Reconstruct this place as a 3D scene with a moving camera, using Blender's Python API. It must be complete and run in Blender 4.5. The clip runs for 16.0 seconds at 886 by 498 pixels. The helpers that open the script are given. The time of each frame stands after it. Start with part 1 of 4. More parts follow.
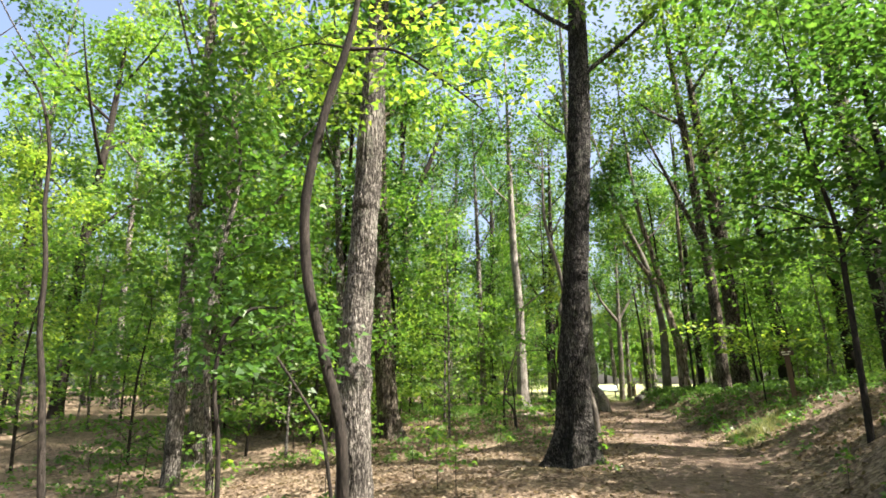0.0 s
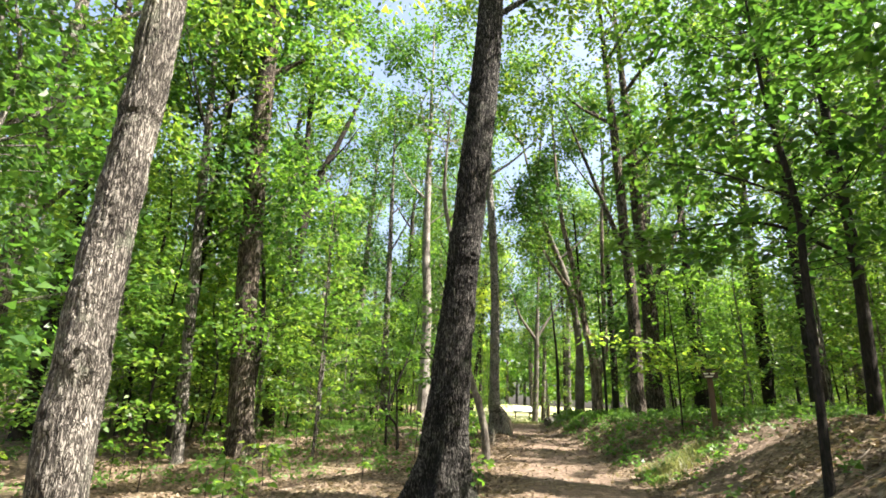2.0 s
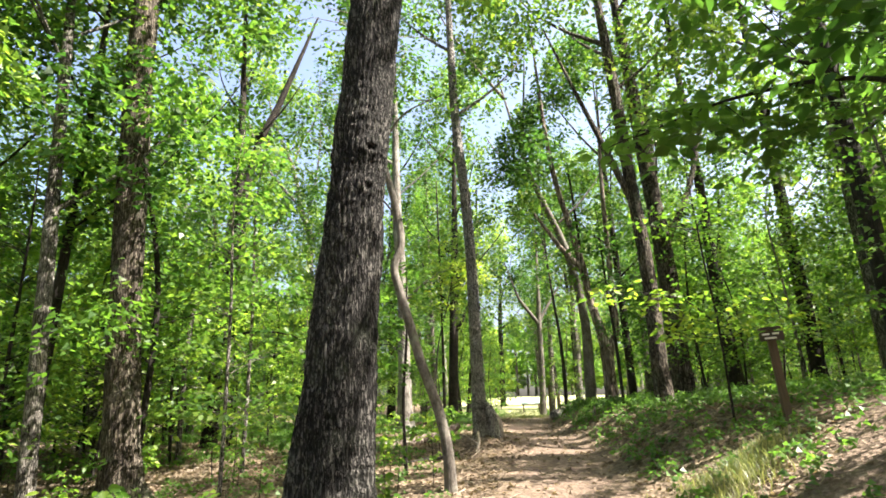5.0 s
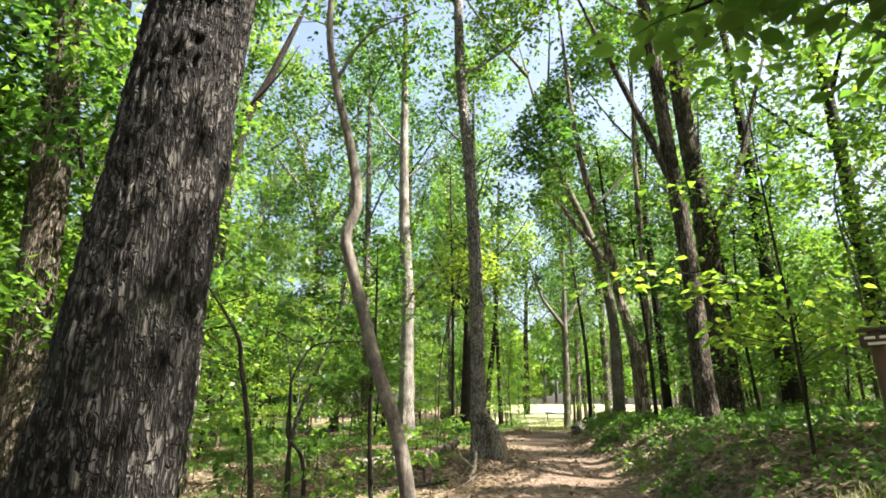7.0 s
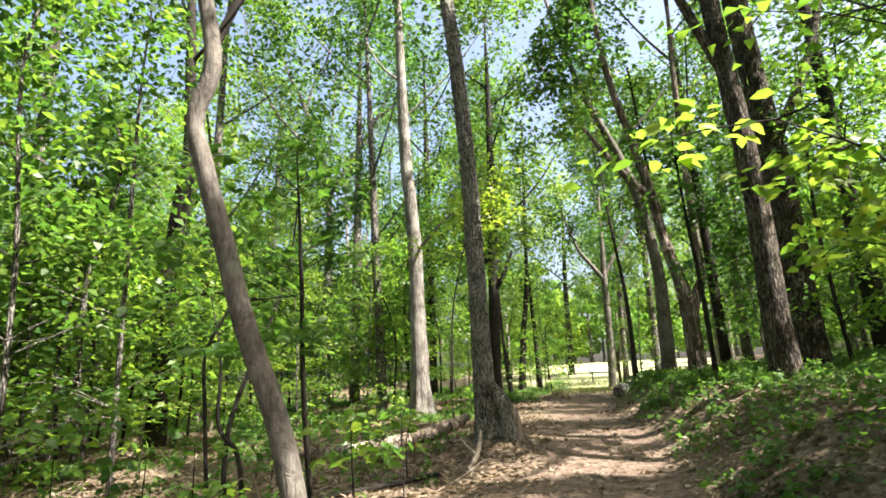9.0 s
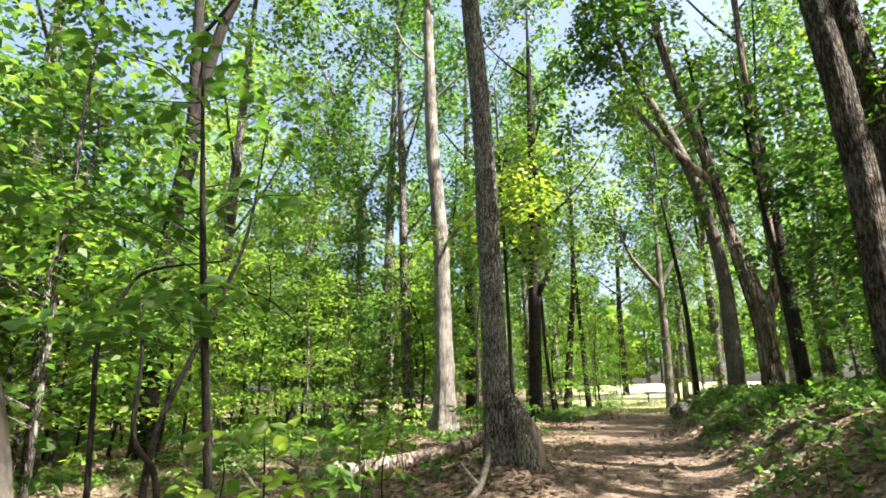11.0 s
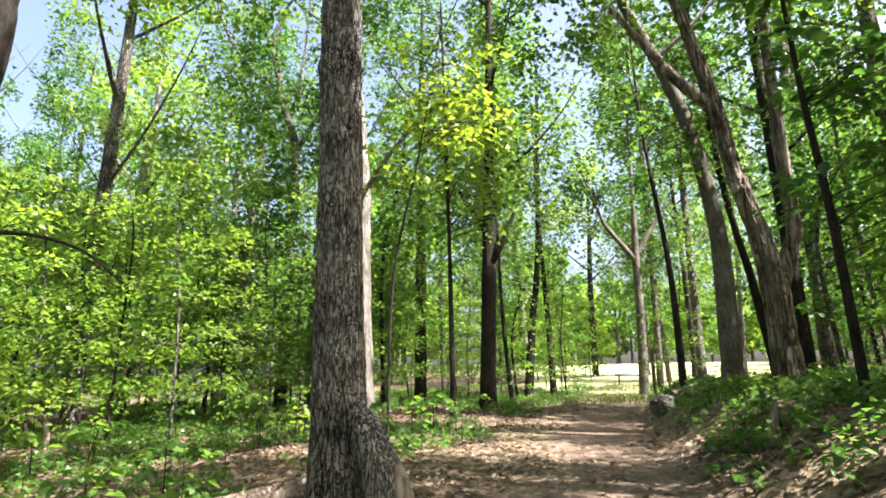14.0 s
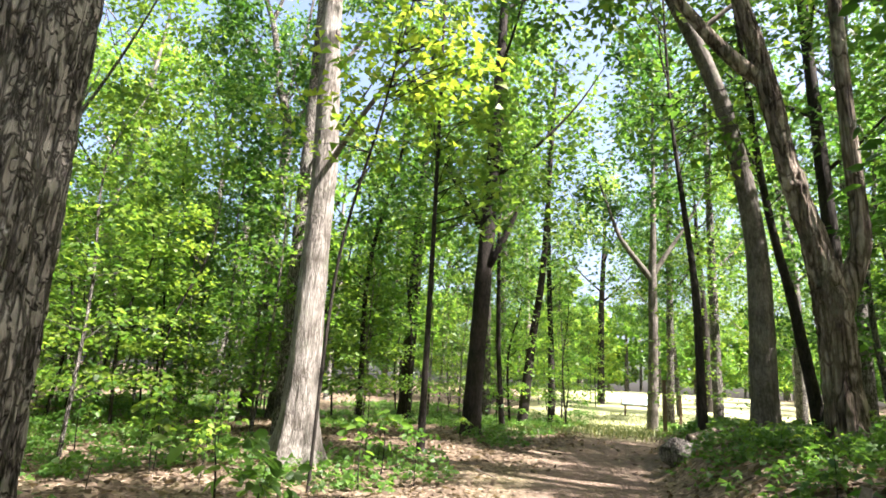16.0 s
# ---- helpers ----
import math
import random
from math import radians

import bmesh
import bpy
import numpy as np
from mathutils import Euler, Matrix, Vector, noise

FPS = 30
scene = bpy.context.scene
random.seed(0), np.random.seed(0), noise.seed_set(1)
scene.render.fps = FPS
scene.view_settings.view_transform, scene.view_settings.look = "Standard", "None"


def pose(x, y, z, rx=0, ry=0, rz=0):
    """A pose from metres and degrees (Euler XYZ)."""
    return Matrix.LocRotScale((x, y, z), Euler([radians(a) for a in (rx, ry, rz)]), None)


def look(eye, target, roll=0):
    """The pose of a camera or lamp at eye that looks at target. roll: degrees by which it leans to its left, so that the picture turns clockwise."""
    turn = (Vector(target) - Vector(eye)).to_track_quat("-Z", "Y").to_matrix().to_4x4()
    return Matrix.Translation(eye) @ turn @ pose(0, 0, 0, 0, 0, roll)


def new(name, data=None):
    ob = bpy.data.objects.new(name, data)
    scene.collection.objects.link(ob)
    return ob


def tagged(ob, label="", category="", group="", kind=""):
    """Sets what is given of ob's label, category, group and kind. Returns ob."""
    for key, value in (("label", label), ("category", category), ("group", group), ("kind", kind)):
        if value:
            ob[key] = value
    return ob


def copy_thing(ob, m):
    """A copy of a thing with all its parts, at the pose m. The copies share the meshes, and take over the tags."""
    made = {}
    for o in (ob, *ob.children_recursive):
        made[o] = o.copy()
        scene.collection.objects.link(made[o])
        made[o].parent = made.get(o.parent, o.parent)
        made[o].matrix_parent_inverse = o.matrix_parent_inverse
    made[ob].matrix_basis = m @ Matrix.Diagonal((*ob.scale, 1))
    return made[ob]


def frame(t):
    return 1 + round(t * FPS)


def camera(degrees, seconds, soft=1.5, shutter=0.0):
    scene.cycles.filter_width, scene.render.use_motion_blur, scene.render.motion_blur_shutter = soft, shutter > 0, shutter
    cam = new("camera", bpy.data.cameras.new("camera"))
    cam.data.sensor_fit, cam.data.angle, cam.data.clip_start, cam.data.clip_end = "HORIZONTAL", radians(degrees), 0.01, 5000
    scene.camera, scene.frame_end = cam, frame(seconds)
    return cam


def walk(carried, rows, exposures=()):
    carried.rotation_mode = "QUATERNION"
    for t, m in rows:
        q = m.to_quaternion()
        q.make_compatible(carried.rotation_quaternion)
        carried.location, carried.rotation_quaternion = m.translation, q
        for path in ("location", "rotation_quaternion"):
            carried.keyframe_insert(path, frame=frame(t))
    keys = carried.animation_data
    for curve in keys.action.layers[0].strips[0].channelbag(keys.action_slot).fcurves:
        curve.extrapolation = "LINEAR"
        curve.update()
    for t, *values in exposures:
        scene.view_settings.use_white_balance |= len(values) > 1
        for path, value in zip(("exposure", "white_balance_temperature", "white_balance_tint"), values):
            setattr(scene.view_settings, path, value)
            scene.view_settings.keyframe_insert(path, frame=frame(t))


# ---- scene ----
cam = camera(72.6, 16.0, 1.7)
PATH = [
    (0, (-0.087, -0.046, 1.517), (-0.085, 1.891, 2.013), -0.1),
    (0.5, (0.249, 0.644, 1.508), (0.306, 2.569, 2.045), -1.7),
    (1, (0.542, 1.463, 1.544), (0.673, 3.402, 2.019), -0.9),
    (1.5, (0.837, 2.106, 1.524), (1.069, 4.022, 2.048), -1.7),
    (2, (1.184, 2.685, 1.54), (1.4, 4.596, 2.088), 2.5),
    (2.5, (1.47, 3.306, 1.568), (1.715, 5.223, 2.083), 4.6),
    (3, (1.812, 3.906, 1.595), (2.066, 5.828, 2.087), 2.2),
    (3.2, (1.928, 4.141, 1.577), (2.174, 6.068, 2.051), 2.1),
    (5.3, (2.824, 6.795, 1.741), (3.004, 8.71, 2.291), -2.4),
    (5.5, (2.925, 6.995, 1.775), (3.07, 8.911, 2.33), -2.1),
    (6, (3.062, 7.537, 1.801), (3.135, 9.466, 2.326), 0.6),
    (6.5, (3.305, 8.239, 1.829), (3.45, 10.156, 2.379), -0.2),
    (7, (3.574, 8.73, 1.888), (3.673, 10.65, 2.439), 0.3),
    (7.5, (3.769, 9.408, 1.953), (3.856, 11.342, 2.457), 0.5),
    (8, (4.123, 10.124, 1.953), (4.223, 12.064, 2.427), -1.7),
    (8.5, (4.358, 10.623, 1.942), (4.362, 12.575, 2.381), -2.0),
    (8.7, (4.414, 10.888, 1.999), (4.398, 12.839, 2.441), -2.2),
    (10.8, (5.046, 13.046, 1.9), (4.9, 14.978, 2.396), -3.1),
    (11, (5.026, 13.19, 1.877), (4.817, 15.113, 2.385), -1.1),
    (11.5, (5.102, 13.781, 1.901), (4.909, 15.708, 2.401), -1.5),
    (12, (5.258, 14.423, 1.968), (5.096, 16.354, 2.464), -1.6),
    (12.5, (5.315, 15.032, 2.017), (5.182, 16.975, 2.473), 1.0),
    (13, (5.516, 15.699, 2.061), (5.433, 17.634, 2.558), -3.2),
    (13.5, (5.614, 16.174, 2.108), (5.48, 18.118, 2.559), -1.1),
    (14, (5.686, 16.689, 2.122), (5.558, 18.636, 2.562), -1.0),
    (14.5, (5.811, 17.14, 2.193), (5.629, 19.079, 2.649), -1.2),
    (15, (5.868, 17.726, 2.191), (5.697, 19.663, 2.659), -0.0),
    (15.5, (6.009, 18.3, 2.268), (5.956, 20.225, 2.808), -2.6),
    (16, (6.159, 18.758, 2.247), (5.981, 20.691, 2.727), 3.5),
]
walk(cam, [(t, look(eye, target, roll)) for t, eye, target, roll in PATH], exposures=[(0, 2.2, 6750, 12), (3, 2.5, 6750, 12), (5.5, 2.52, 6700, 12), (6.5, 2.46, 6700, 12), (9, 2.36, 6600, 13), (12, 2.4, 6500, 15), (16, 2.54, 6400, 18)])


# ---- world, sun, exposure ----
SUN_EL, SUN_AZ = 54.0, 112.0          # degrees above the horizon; clockwise from the way ahead (+y)
SUN_DIR = Vector((math.sin(radians(SUN_AZ)) * math.cos(radians(SUN_EL)), math.cos(radians(SUN_AZ)) * math.cos(radians(SUN_EL)), math.sin(radians(SUN_EL))))
world = bpy.data.worlds.new("sky")
scene.world = world
world.use_nodes = True
wn = world.node_tree.nodes
sky = wn.new("ShaderNodeTexSky")
sky.sky_type, sky.sun_disc = "NISHITA", False
sky.sun_elevation, sky.sun_rotation = radians(SUN_EL), radians(SUN_AZ)
sky.dust_density, sky.ozone_density = 6.0, 1.0
wn["Background"].inputs["Strength"].default_value = 0.09
world.node_tree.links.new(sky.outputs[0], wn["Background"].inputs[0])
sun = new("sun", bpy.data.lights.new("sun", "SUN"))
sun.data.energy, sun.data.angle, sun.data.color = 5.0, radians(0.6), (1.0, 0.95, 0.86)
sun.matrix_world = look(SUN_DIR * 100, (0, 0, 0))


# ---- materials ----
def material(name):
    m = bpy.data.materials.new(name)
    m.use_nodes = True
    n = m.node_tree.nodes
    return m, n, m.node_tree.links, n["Principled BSDF"], n["Material Output"]


def ramp(n, stops):
    r = n.new("ShaderNodeValToRGB")
    while len(r.color_ramp.elements) < len(stops):
        r.color_ramp.elements.new(0.5)
    for e, (p, c) in zip(r.color_ramp.elements, stops):
        e.position, e.color = p, (*c, 1)
    return r


def noise_tex(n, links, scale, detail=4, vector=None, rough=0.55):
    t = n.new("ShaderNodeTexNoise")
    t.inputs["Scale"].default_value, t.inputs["Detail"].default_value, t.inputs["Roughness"].default_value = scale, detail, rough
    if vector:
        links.new(vector, t.inputs["Vector"])
    return t


def leaf_material(name, dark, mid, light, trans=0.45, rough=0.45):
    """Thin leaf: each leaf has its own shade, and lets light through."""
    m, n, links, bsdf, out = material(name)
    geo = n.new("ShaderNodeNewGeometry")
    co = n.new("ShaderNodeTexCoord")
    big = noise_tex(n, links, 0.55, 2, co.outputs["Object"])
    add = n.new("ShaderNodeMath")
    add.operation = "MULTIPLY_ADD"
    add.inputs[1].default_value, add.inputs[2].default_value = 0.55, 0.0
    links.new(geo.outputs["Random Per Island"], add.inputs[0])
    add2 = n.new("ShaderNodeMath")
    add2.operation = "MULTIPLY_ADD"
    add2.inputs[1].default_value = 0.5
    links.new(big.outputs["Fac"], add2.inputs[0])
    info = n.new("ShaderNodeObjectInfo")
    own = n.new("ShaderNodeMath")
    own.operation = "MULTIPLY_ADD"
    own.inputs[1].default_value, own.inputs[2].default_value = 0.5, -0.27
    links.new(info.outputs["Random"], own.inputs[0])
    both = n.new("ShaderNodeMath")
    both.operation = "ADD"
    links.new(own.outputs[0], both.inputs[0])
    links.new(add.outputs[0], both.inputs[1])
    links.new(both.outputs[0], add2.inputs[2])
    r = ramp(n, [(0.15, dark), (0.5, mid), (0.95, light)])
    links.new(add2.outputs[0], r.inputs[0])
    links.new(r.outputs[0], bsdf.inputs["Base Color"])
    bsdf.inputs["Roughness"].default_value = rough
    bsdf.inputs["Specular IOR Level"].default_value = 0.35
    tr = n.new("ShaderNodeBsdfTranslucent")
    gain = n.new("ShaderNodeMix")
    gain.data_type, gain.blend_type = "RGBA", "MULTIPLY"
    gain.inputs[0].default_value = 1.0
    links.new(r.outputs[0], gain.inputs[6])
    gain.inputs[7].default_value = (2.7, 2.7, 1.7, 1)
    links.new(gain.outputs[2], tr.inputs[0])
    mix = n.new("ShaderNodeMixShader")
    mix.inputs[0].default_value = trans
    links.new(bsdf.outputs[0], mix.inputs[1])
    links.new(tr.outputs[0], mix.inputs[2])
    links.new(mix.outputs[0], out.inputs[0])
    return m


def bark_material(name, dark, mid, light, stretch=0.16, scale=22.0, bump=0.5, moss=0.0, plates=0.3, breaks=19.0, gain=7.0):
    m, n, links, bsdf, out = material(name)
    co = n.new("ShaderNodeTexCoord")
    mp = n.new("ShaderNodeMapping")
    mp.inputs["Scale"].default_value = (1, 1, stretch)
    links.new(co.outputs["Object"], mp.inputs[0])
    warp = noise_tex(n, links, 5, 3, mp.outputs[0])
    wadd = n.new("ShaderNodeVectorMath")
    wadd.operation = "MULTIPLY_ADD"
    wadd.inputs[1].default_value = (0.05, 0.05, 0.05)
    links.new(warp.outputs["Color"], wadd.inputs[0])
    links.new(mp.outputs[0], wadd.inputs[2])
    cross = n.new("ShaderNodeMapping")
    cross.inputs["Scale"].default_value = (0.55, 0.55, 2.6)
    links.new(wadd.outputs[0], cross.inputs[0])

    def creases(vector, size, gain):
        """Zero along winding creases, rising to the plates between them."""
        t = noise_tex(n, links, size, 2, vector, 0.5)
        d = n.new("ShaderNodeMath")
        d.operation = "SUBTRACT"
        d.inputs[1].default_value = 0.5
        links.new(t.outputs["Fac"], d.inputs[0])
        e = n.new("ShaderNodeMath")
        e.operation = "ABSOLUTE"
        links.new(d.outputs[0], e.inputs[0])
        g = n.new("ShaderNodeMath")
        g.operation = "MULTIPLY"
        g.inputs[1].default_value = gain
        links.new(e.outputs[0], g.inputs[0])
        return g.outputs[0]

    furrow = n.new("ShaderNodeMath")
    furrow.operation = "SMOOTH_MIN"
    furrow.inputs[2].default_value = 0.25
    links.new(creases(wadd.outputs[0], scale * 0.6, gain), furrow.inputs[0])
    links.new(creases(cross.outputs[0], scale * 0.55, breaks), furrow.inputs[1])
    fine = noise_tex(n, links, 60, 6, mp.outputs[0], 0.65)
    patch = noise_tex(n, links, 2.3, 4, co.outputs["Object"])
    r1 = ramp(n, [(0.08, (0, 0, 0)), (0.75, (1, 1, 1))])
    links.new(furrow.outputs[0], r1.inputs[0])
    streak = noise_tex(n, links, scale * 0.75, 6, mp.outputs[0], 0.62)
    r2 = ramp(n, [(0.36, (0, 0, 0)), (0.6, (1, 1, 1))])
    links.new(streak.outputs["Fac"], r2.inputs[0])
    edge = n.new("ShaderNodeMath")
    edge.operation = "MULTIPLY"
    edge.inputs[1].default_value = plates * 0.85
    links.new(r1.outputs[0], edge.inputs[0])
    body_h = n.new("ShaderNodeMath")
    body_h.operation = "MULTIPLY_ADD"
    body_h.inputs[1].default_value = 0.28
    links.new(r2.outputs[0], body_h.inputs[0])
    links.new(edge.outputs[0], body_h.inputs[2])
    mixh = n.new("ShaderNodeMath")
    mixh.operation = "MULTIPLY_ADD"
    mixh.inputs[1].default_value = 0.7
    links.new(fine.outputs["Fac"], mixh.inputs[0])
    links.new(body_h.outputs[0], mixh.inputs[2])
    b = n.new("ShaderNodeBump")
    b.inputs["Strength"].default_value, b.inputs["Distance"].default_value = bump, 0.03
    links.new(mixh.outputs[0], b.inputs["Height"])
    links.new(b.outputs[0], bsdf.inputs["Normal"])
    tot = n.new("ShaderNodeMath")
    tot.operation = "MULTIPLY_ADD"
    tot.inputs[1].default_value = 0.42
    links.new(mixh.outputs[0], tot.inputs[0])
    pm = n.new("ShaderNodeMath")
    pm.operation = "MULTIPLY"
    pm.inputs[1].default_value = 0.55
    links.new(patch.outputs["Fac"], pm.inputs[0])
    links.new(pm.outputs[0], tot.inputs[2])
    rc = ramp(n, [(0.42, dark), (0.64, mid), (0.88, light)])
    links.new(tot.outputs[0], rc.inputs[0])
    last = rc.outputs[0]
    if moss:
        mn = noise_tex(n, links, 3.1, 5, co.outputs["Object"], 0.7)
        mr = ramp(n, [(0.55, (0, 0, 0)), (0.7, (moss, moss, moss))])
        links.new(mn.outputs["Fac"], mr.inputs[0])
        mm = n.new("ShaderNodeMix")
        mm.data_type = "RGBA"
        links.new(mr.outputs[0], mm.inputs[0])
        links.new(last, mm.inputs[6])
        mm.inputs[7].default_value = (0.22, 0.25, 0.18, 1)
        last = mm.outputs[2]
    links.new(last, bsdf.inputs["Base Color"])
    bsdf.inputs["Roughness"].default_value = 0.9
    bsdf.inputs["Specular IOR Level"].default_value = 0.2
    return m


def ground_material():
    """Leaf-strewn soil; bare trail and meadow come from the sheet's own masks."""
    m, n, links, bsdf, out = material("forest_floor")
    co = n.new("ShaderNodeTexCoord")
    big = noise_tex(n, links, 0.5, 5, co.outputs["Object"])
    mid = noise_tex(n, links, 7, 6, co.outputs["Object"], 0.7)
    leafy = n.new("ShaderNodeTexVoronoi")
    leafy.inputs["Scale"].default_value = 17
    links.new(co.outputs["Object"], leafy.inputs["Vector"])
    litter = ramp(n, [(0.0, (0.045, 0.032, 0.022)), (0.4, (0.12, 0.086, 0.057)), (0.75, (0.2, 0.152, 0.108)), (1.0, (0.3, 0.24, 0.18))])
    links.new(leafy.outputs["Color"], litter.inputs[0])
    dirt = ramp(n, [(0.3, (0.075, 0.052, 0.038)), (0.52, (0.145, 0.106, 0.08)), (0.75, (0.24, 0.185, 0.145))])
    links.new(mid.outputs["Fac"], dirt.inputs[0])
    green = ramp(n, [(0.48, (0, 0, 0)), (0.68, (0.4, 0.4, 0.4))])
    links.new(big.outputs["Fac"], green.inputs[0])

    def mix(fac, a, b):
        x = n.new("ShaderNodeMix")
        x.data_type = "RGBA"
        links.new(fac, x.inputs[0])
        links.new(a, x.inputs[6])
        if isinstance(b, tuple):
            x.inputs[7].default_value = b
        else:
            links.new(b, x.inputs[7])
        return x.outputs[2]

    def mask(name):
        a = n.new("ShaderNodeAttribute")
        a.attribute_name = name
        return a.outputs["Fac"]

    c = mix(green.outputs[0], litter.outputs[0], (0.07, 0.085, 0.03, 1))
    c = mix(mask("bare"), c, dirt.outputs[0])
    grass = ramp(n, [(0.3, (0.24, 0.27, 0.11)), (0.7, (0.44, 0.44, 0.24))])
    links.new(mid.outputs["Fac"], grass.inputs[0])
    c = mix(mask("meadow"), c, grass.outputs[0])
    links.new(c, bsdf.inputs["Base Color"])
    b = n.new("ShaderNodeBump")
    b.inputs["Strength"].default_value, b.inputs["Distance"].default_value = 0.7, 0.05
    h = n.new("ShaderNodeMath")
    h.operation = "ADD"
    links.new(mid.outputs["Fac"], h.inputs[0])
    links.new(leafy.outputs["Distance"], h.inputs[1])
    links.new(h.outputs[0], b.inputs["Height"])
    links.new(b.outputs[0], bsdf.inputs["Normal"])
    bsdf.inputs["Roughness"].default_value = 0.95
    bsdf.inputs["Specular IOR Level"].default_value = 0.15
    return m


LEAF_HIGH = leaf_material("canopy_leaf", (0.02, 0.058, 0.012), (0.05, 0.11, 0.018), (0.13, 0.19, 0.03))
LEAF_MAPLE = leaf_material("understory_leaf", (0.03, 0.075, 0.013), (0.068, 0.14, 0.02), (0.16, 0.22, 0.032), 0.5)
# yellower, lighter green: the sun on these tiers is put into the leaf colour
LEAF_YELLOW = leaf_material("sunlit_leaf", (0.06, 0.13, 0.018), (0.1, 0.175, 0.024), (0.2, 0.24, 0.035), 0.5)
LEAF_GOLD = leaf_material("gold_leaf", (0.08, 0.15, 0.02), (0.135, 0.2, 0.026), (0.25, 0.27, 0.035), 0.5)
# darker green: shade over near foliage and bank plants is put into the colour
LEAF_DARK = leaf_material("shade_leaf", (0.024, 0.066, 0.013), (0.045, 0.105, 0.018), (0.085, 0.155, 0.028), 0.42)
LEAF_DRY = leaf_material("dry_leaf", (0.06, 0.042, 0.028), (0.14, 0.103, 0.07), (0.3, 0.245, 0.185), 0.15, 0.8)
GRASS_MAT = leaf_material("grass_blade", (0.05, 0.07, 0.025), (0.095, 0.11, 0.042), (0.19, 0.185, 0.08), 0.35)
BARK_OAK = bark_material("oak_bark", (0.0045, 0.004, 0.0035), (0.024, 0.022, 0.02), (0.13, 0.122, 0.11), 0.15, 66, 1.0, 0.15, 0.95, 15.0, 6.0)
BARK_GREY = bark_material("grey_bark", (0.016, 0.014, 0.012), (0.105, 0.094, 0.082), (0.31, 0.288, 0.255), 0.16, 58, 1.0, 0.4, 0.9)
BARK_BROWN = bark_material("brown_bark", (0.012, 0.009, 0.007), (0.06, 0.048, 0.036), (0.2, 0.17, 0.135), 0.15, 44, 1.0, 0.35, 0.85)
BARK_PLATE = bark_material("plated_bark", (0.022, 0.02, 0.017), (0.165, 0.154, 0.134), (0.42, 0.395, 0.35), 0.17, 72, 1.0, 0.2, 0.95, 17.0, 8.0)
BARK_SMOOTH = bark_material("smooth_bark", (0.06, 0.052, 0.044), (0.16, 0.142, 0.122), (0.32, 0.295, 0.26), 0.3, 24, 0.4, 0.3, 0.3)
BARK_PALE = bark_material("pale_bark", (0.08, 0.07, 0.058), (0.26, 0.24, 0.215), (0.55, 0.52, 0.47), 0.14, 34, 0.8, 0.3)
BARK_DARK = bark_material("dark_bark", (0.012, 0.01, 0.008), (0.036, 0.03, 0.025), (0.085, 0.072, 0.06), 0.2, 44, 0.6)
BARK_RED = bark_material("stripped_bark", (0.025, 0.017, 0.012), (0.17, 0.135, 0.105), (0.5, 0.44, 0.37), 0.1, 14, 1.0, 0.3, 0.6)
WOOD_DEAD = bark_material("weathered_wood", (0.12, 0.095, 0.07), (0.3, 0.25, 0.2), (0.5, 0.44, 0.37), 0.1, 24, 0.6)
FLOOR_MAT = ground_material()


# ---- shapes ----
TRAIL_Y = [-60, 0, 4, 7, 10.7, 13.3, 17, 19, 26, 33, 40, 60, 120]
TRAIL_X = [-20, 0.3, 1.9, 3.0, 4.3, 4.95, 5.7, 6.2, 7.35, 9.0, 10.6, 15, 30]
RISE_Y = [-60, -10, 0, 4, 7, 11.4, 15.7, 19, 22, 27, 30, 34, 40, 44, 95, 140, 1500]
RISE_Z = [-0.8, -0.1, 0.1, 0.2, 0.35, 0.56, 0.8, 0.98, 1.14, 1.3, 1.42, 1.58, 1.6, 1.62, 4.4, 5.3, 6]
BANK_Y = [-30, 0, 8, 14, 20, 27, 31, 36]
BANK_H = [1.0, 1.2, 1.3, 1.0, 0.75, 0.62, 0.5, 0.0]


def smooth(a, b, v):
    t = np.clip((v - a) / (b - a), 0, 1)
    return t * t * (3 - 2 * t)


def trail_x(y):
    return np.interp(y, TRAIL_Y, TRAIL_X)


def wave(x, y):
    """Uneven waves in five directions, about -1 to 1."""
    v = 0
    for k, (a, w, p) in enumerate(((0.3, 0.83, 0.4), (1.35, 1.07, 2.1), (2.3, 1.31, 4.0), (0.85, 1.71, 5.2), (2.85, 2.13, 1.1))):
        u, q = x * math.cos(a) + y * math.sin(a), y * math.cos(a) - x * math.sin(a)
        v = v + np.sin(w * u + p + 0.8 * np.sin(0.7 * w * q + 2 * p)) / (1 + 0.25 * k)
    return v / 2.2


def bare_mask(x, y):
    """Where feet keep the soil bare: the trail, and the side path up the bank."""
    x, y = np.asarray(x, float), np.asarray(y, float)
    d = np.abs(x - trail_x(y) + 0.15 * wave(x, y))
    a = 1 - smooth(0.55, 1.25, d)
    side = np.interp(x, [3.5, 6.0, 9, 14], [9.0, 11.3, 13.2, 15])
    b = (1 - smooth(0.3, 0.8, np.abs(y - side + 0.1 * wave(x, y)))) * smooth(3.2, 4.2, x) * (1 - smooth(11, 13, x))
    return np.maximum(a, b) * (1 - smooth(33, 36, y))


def meadow_mask(x, y):
    x, y = np.asarray(x, float), np.asarray(y, float)
    return smooth(33, 35.5, y + 0.3 * wave(x, y)) * smooth(5, 8, x - 0.1 * (y - 34)) * (1 - smooth(16, 18, x - 0.35 * (y - 34)))


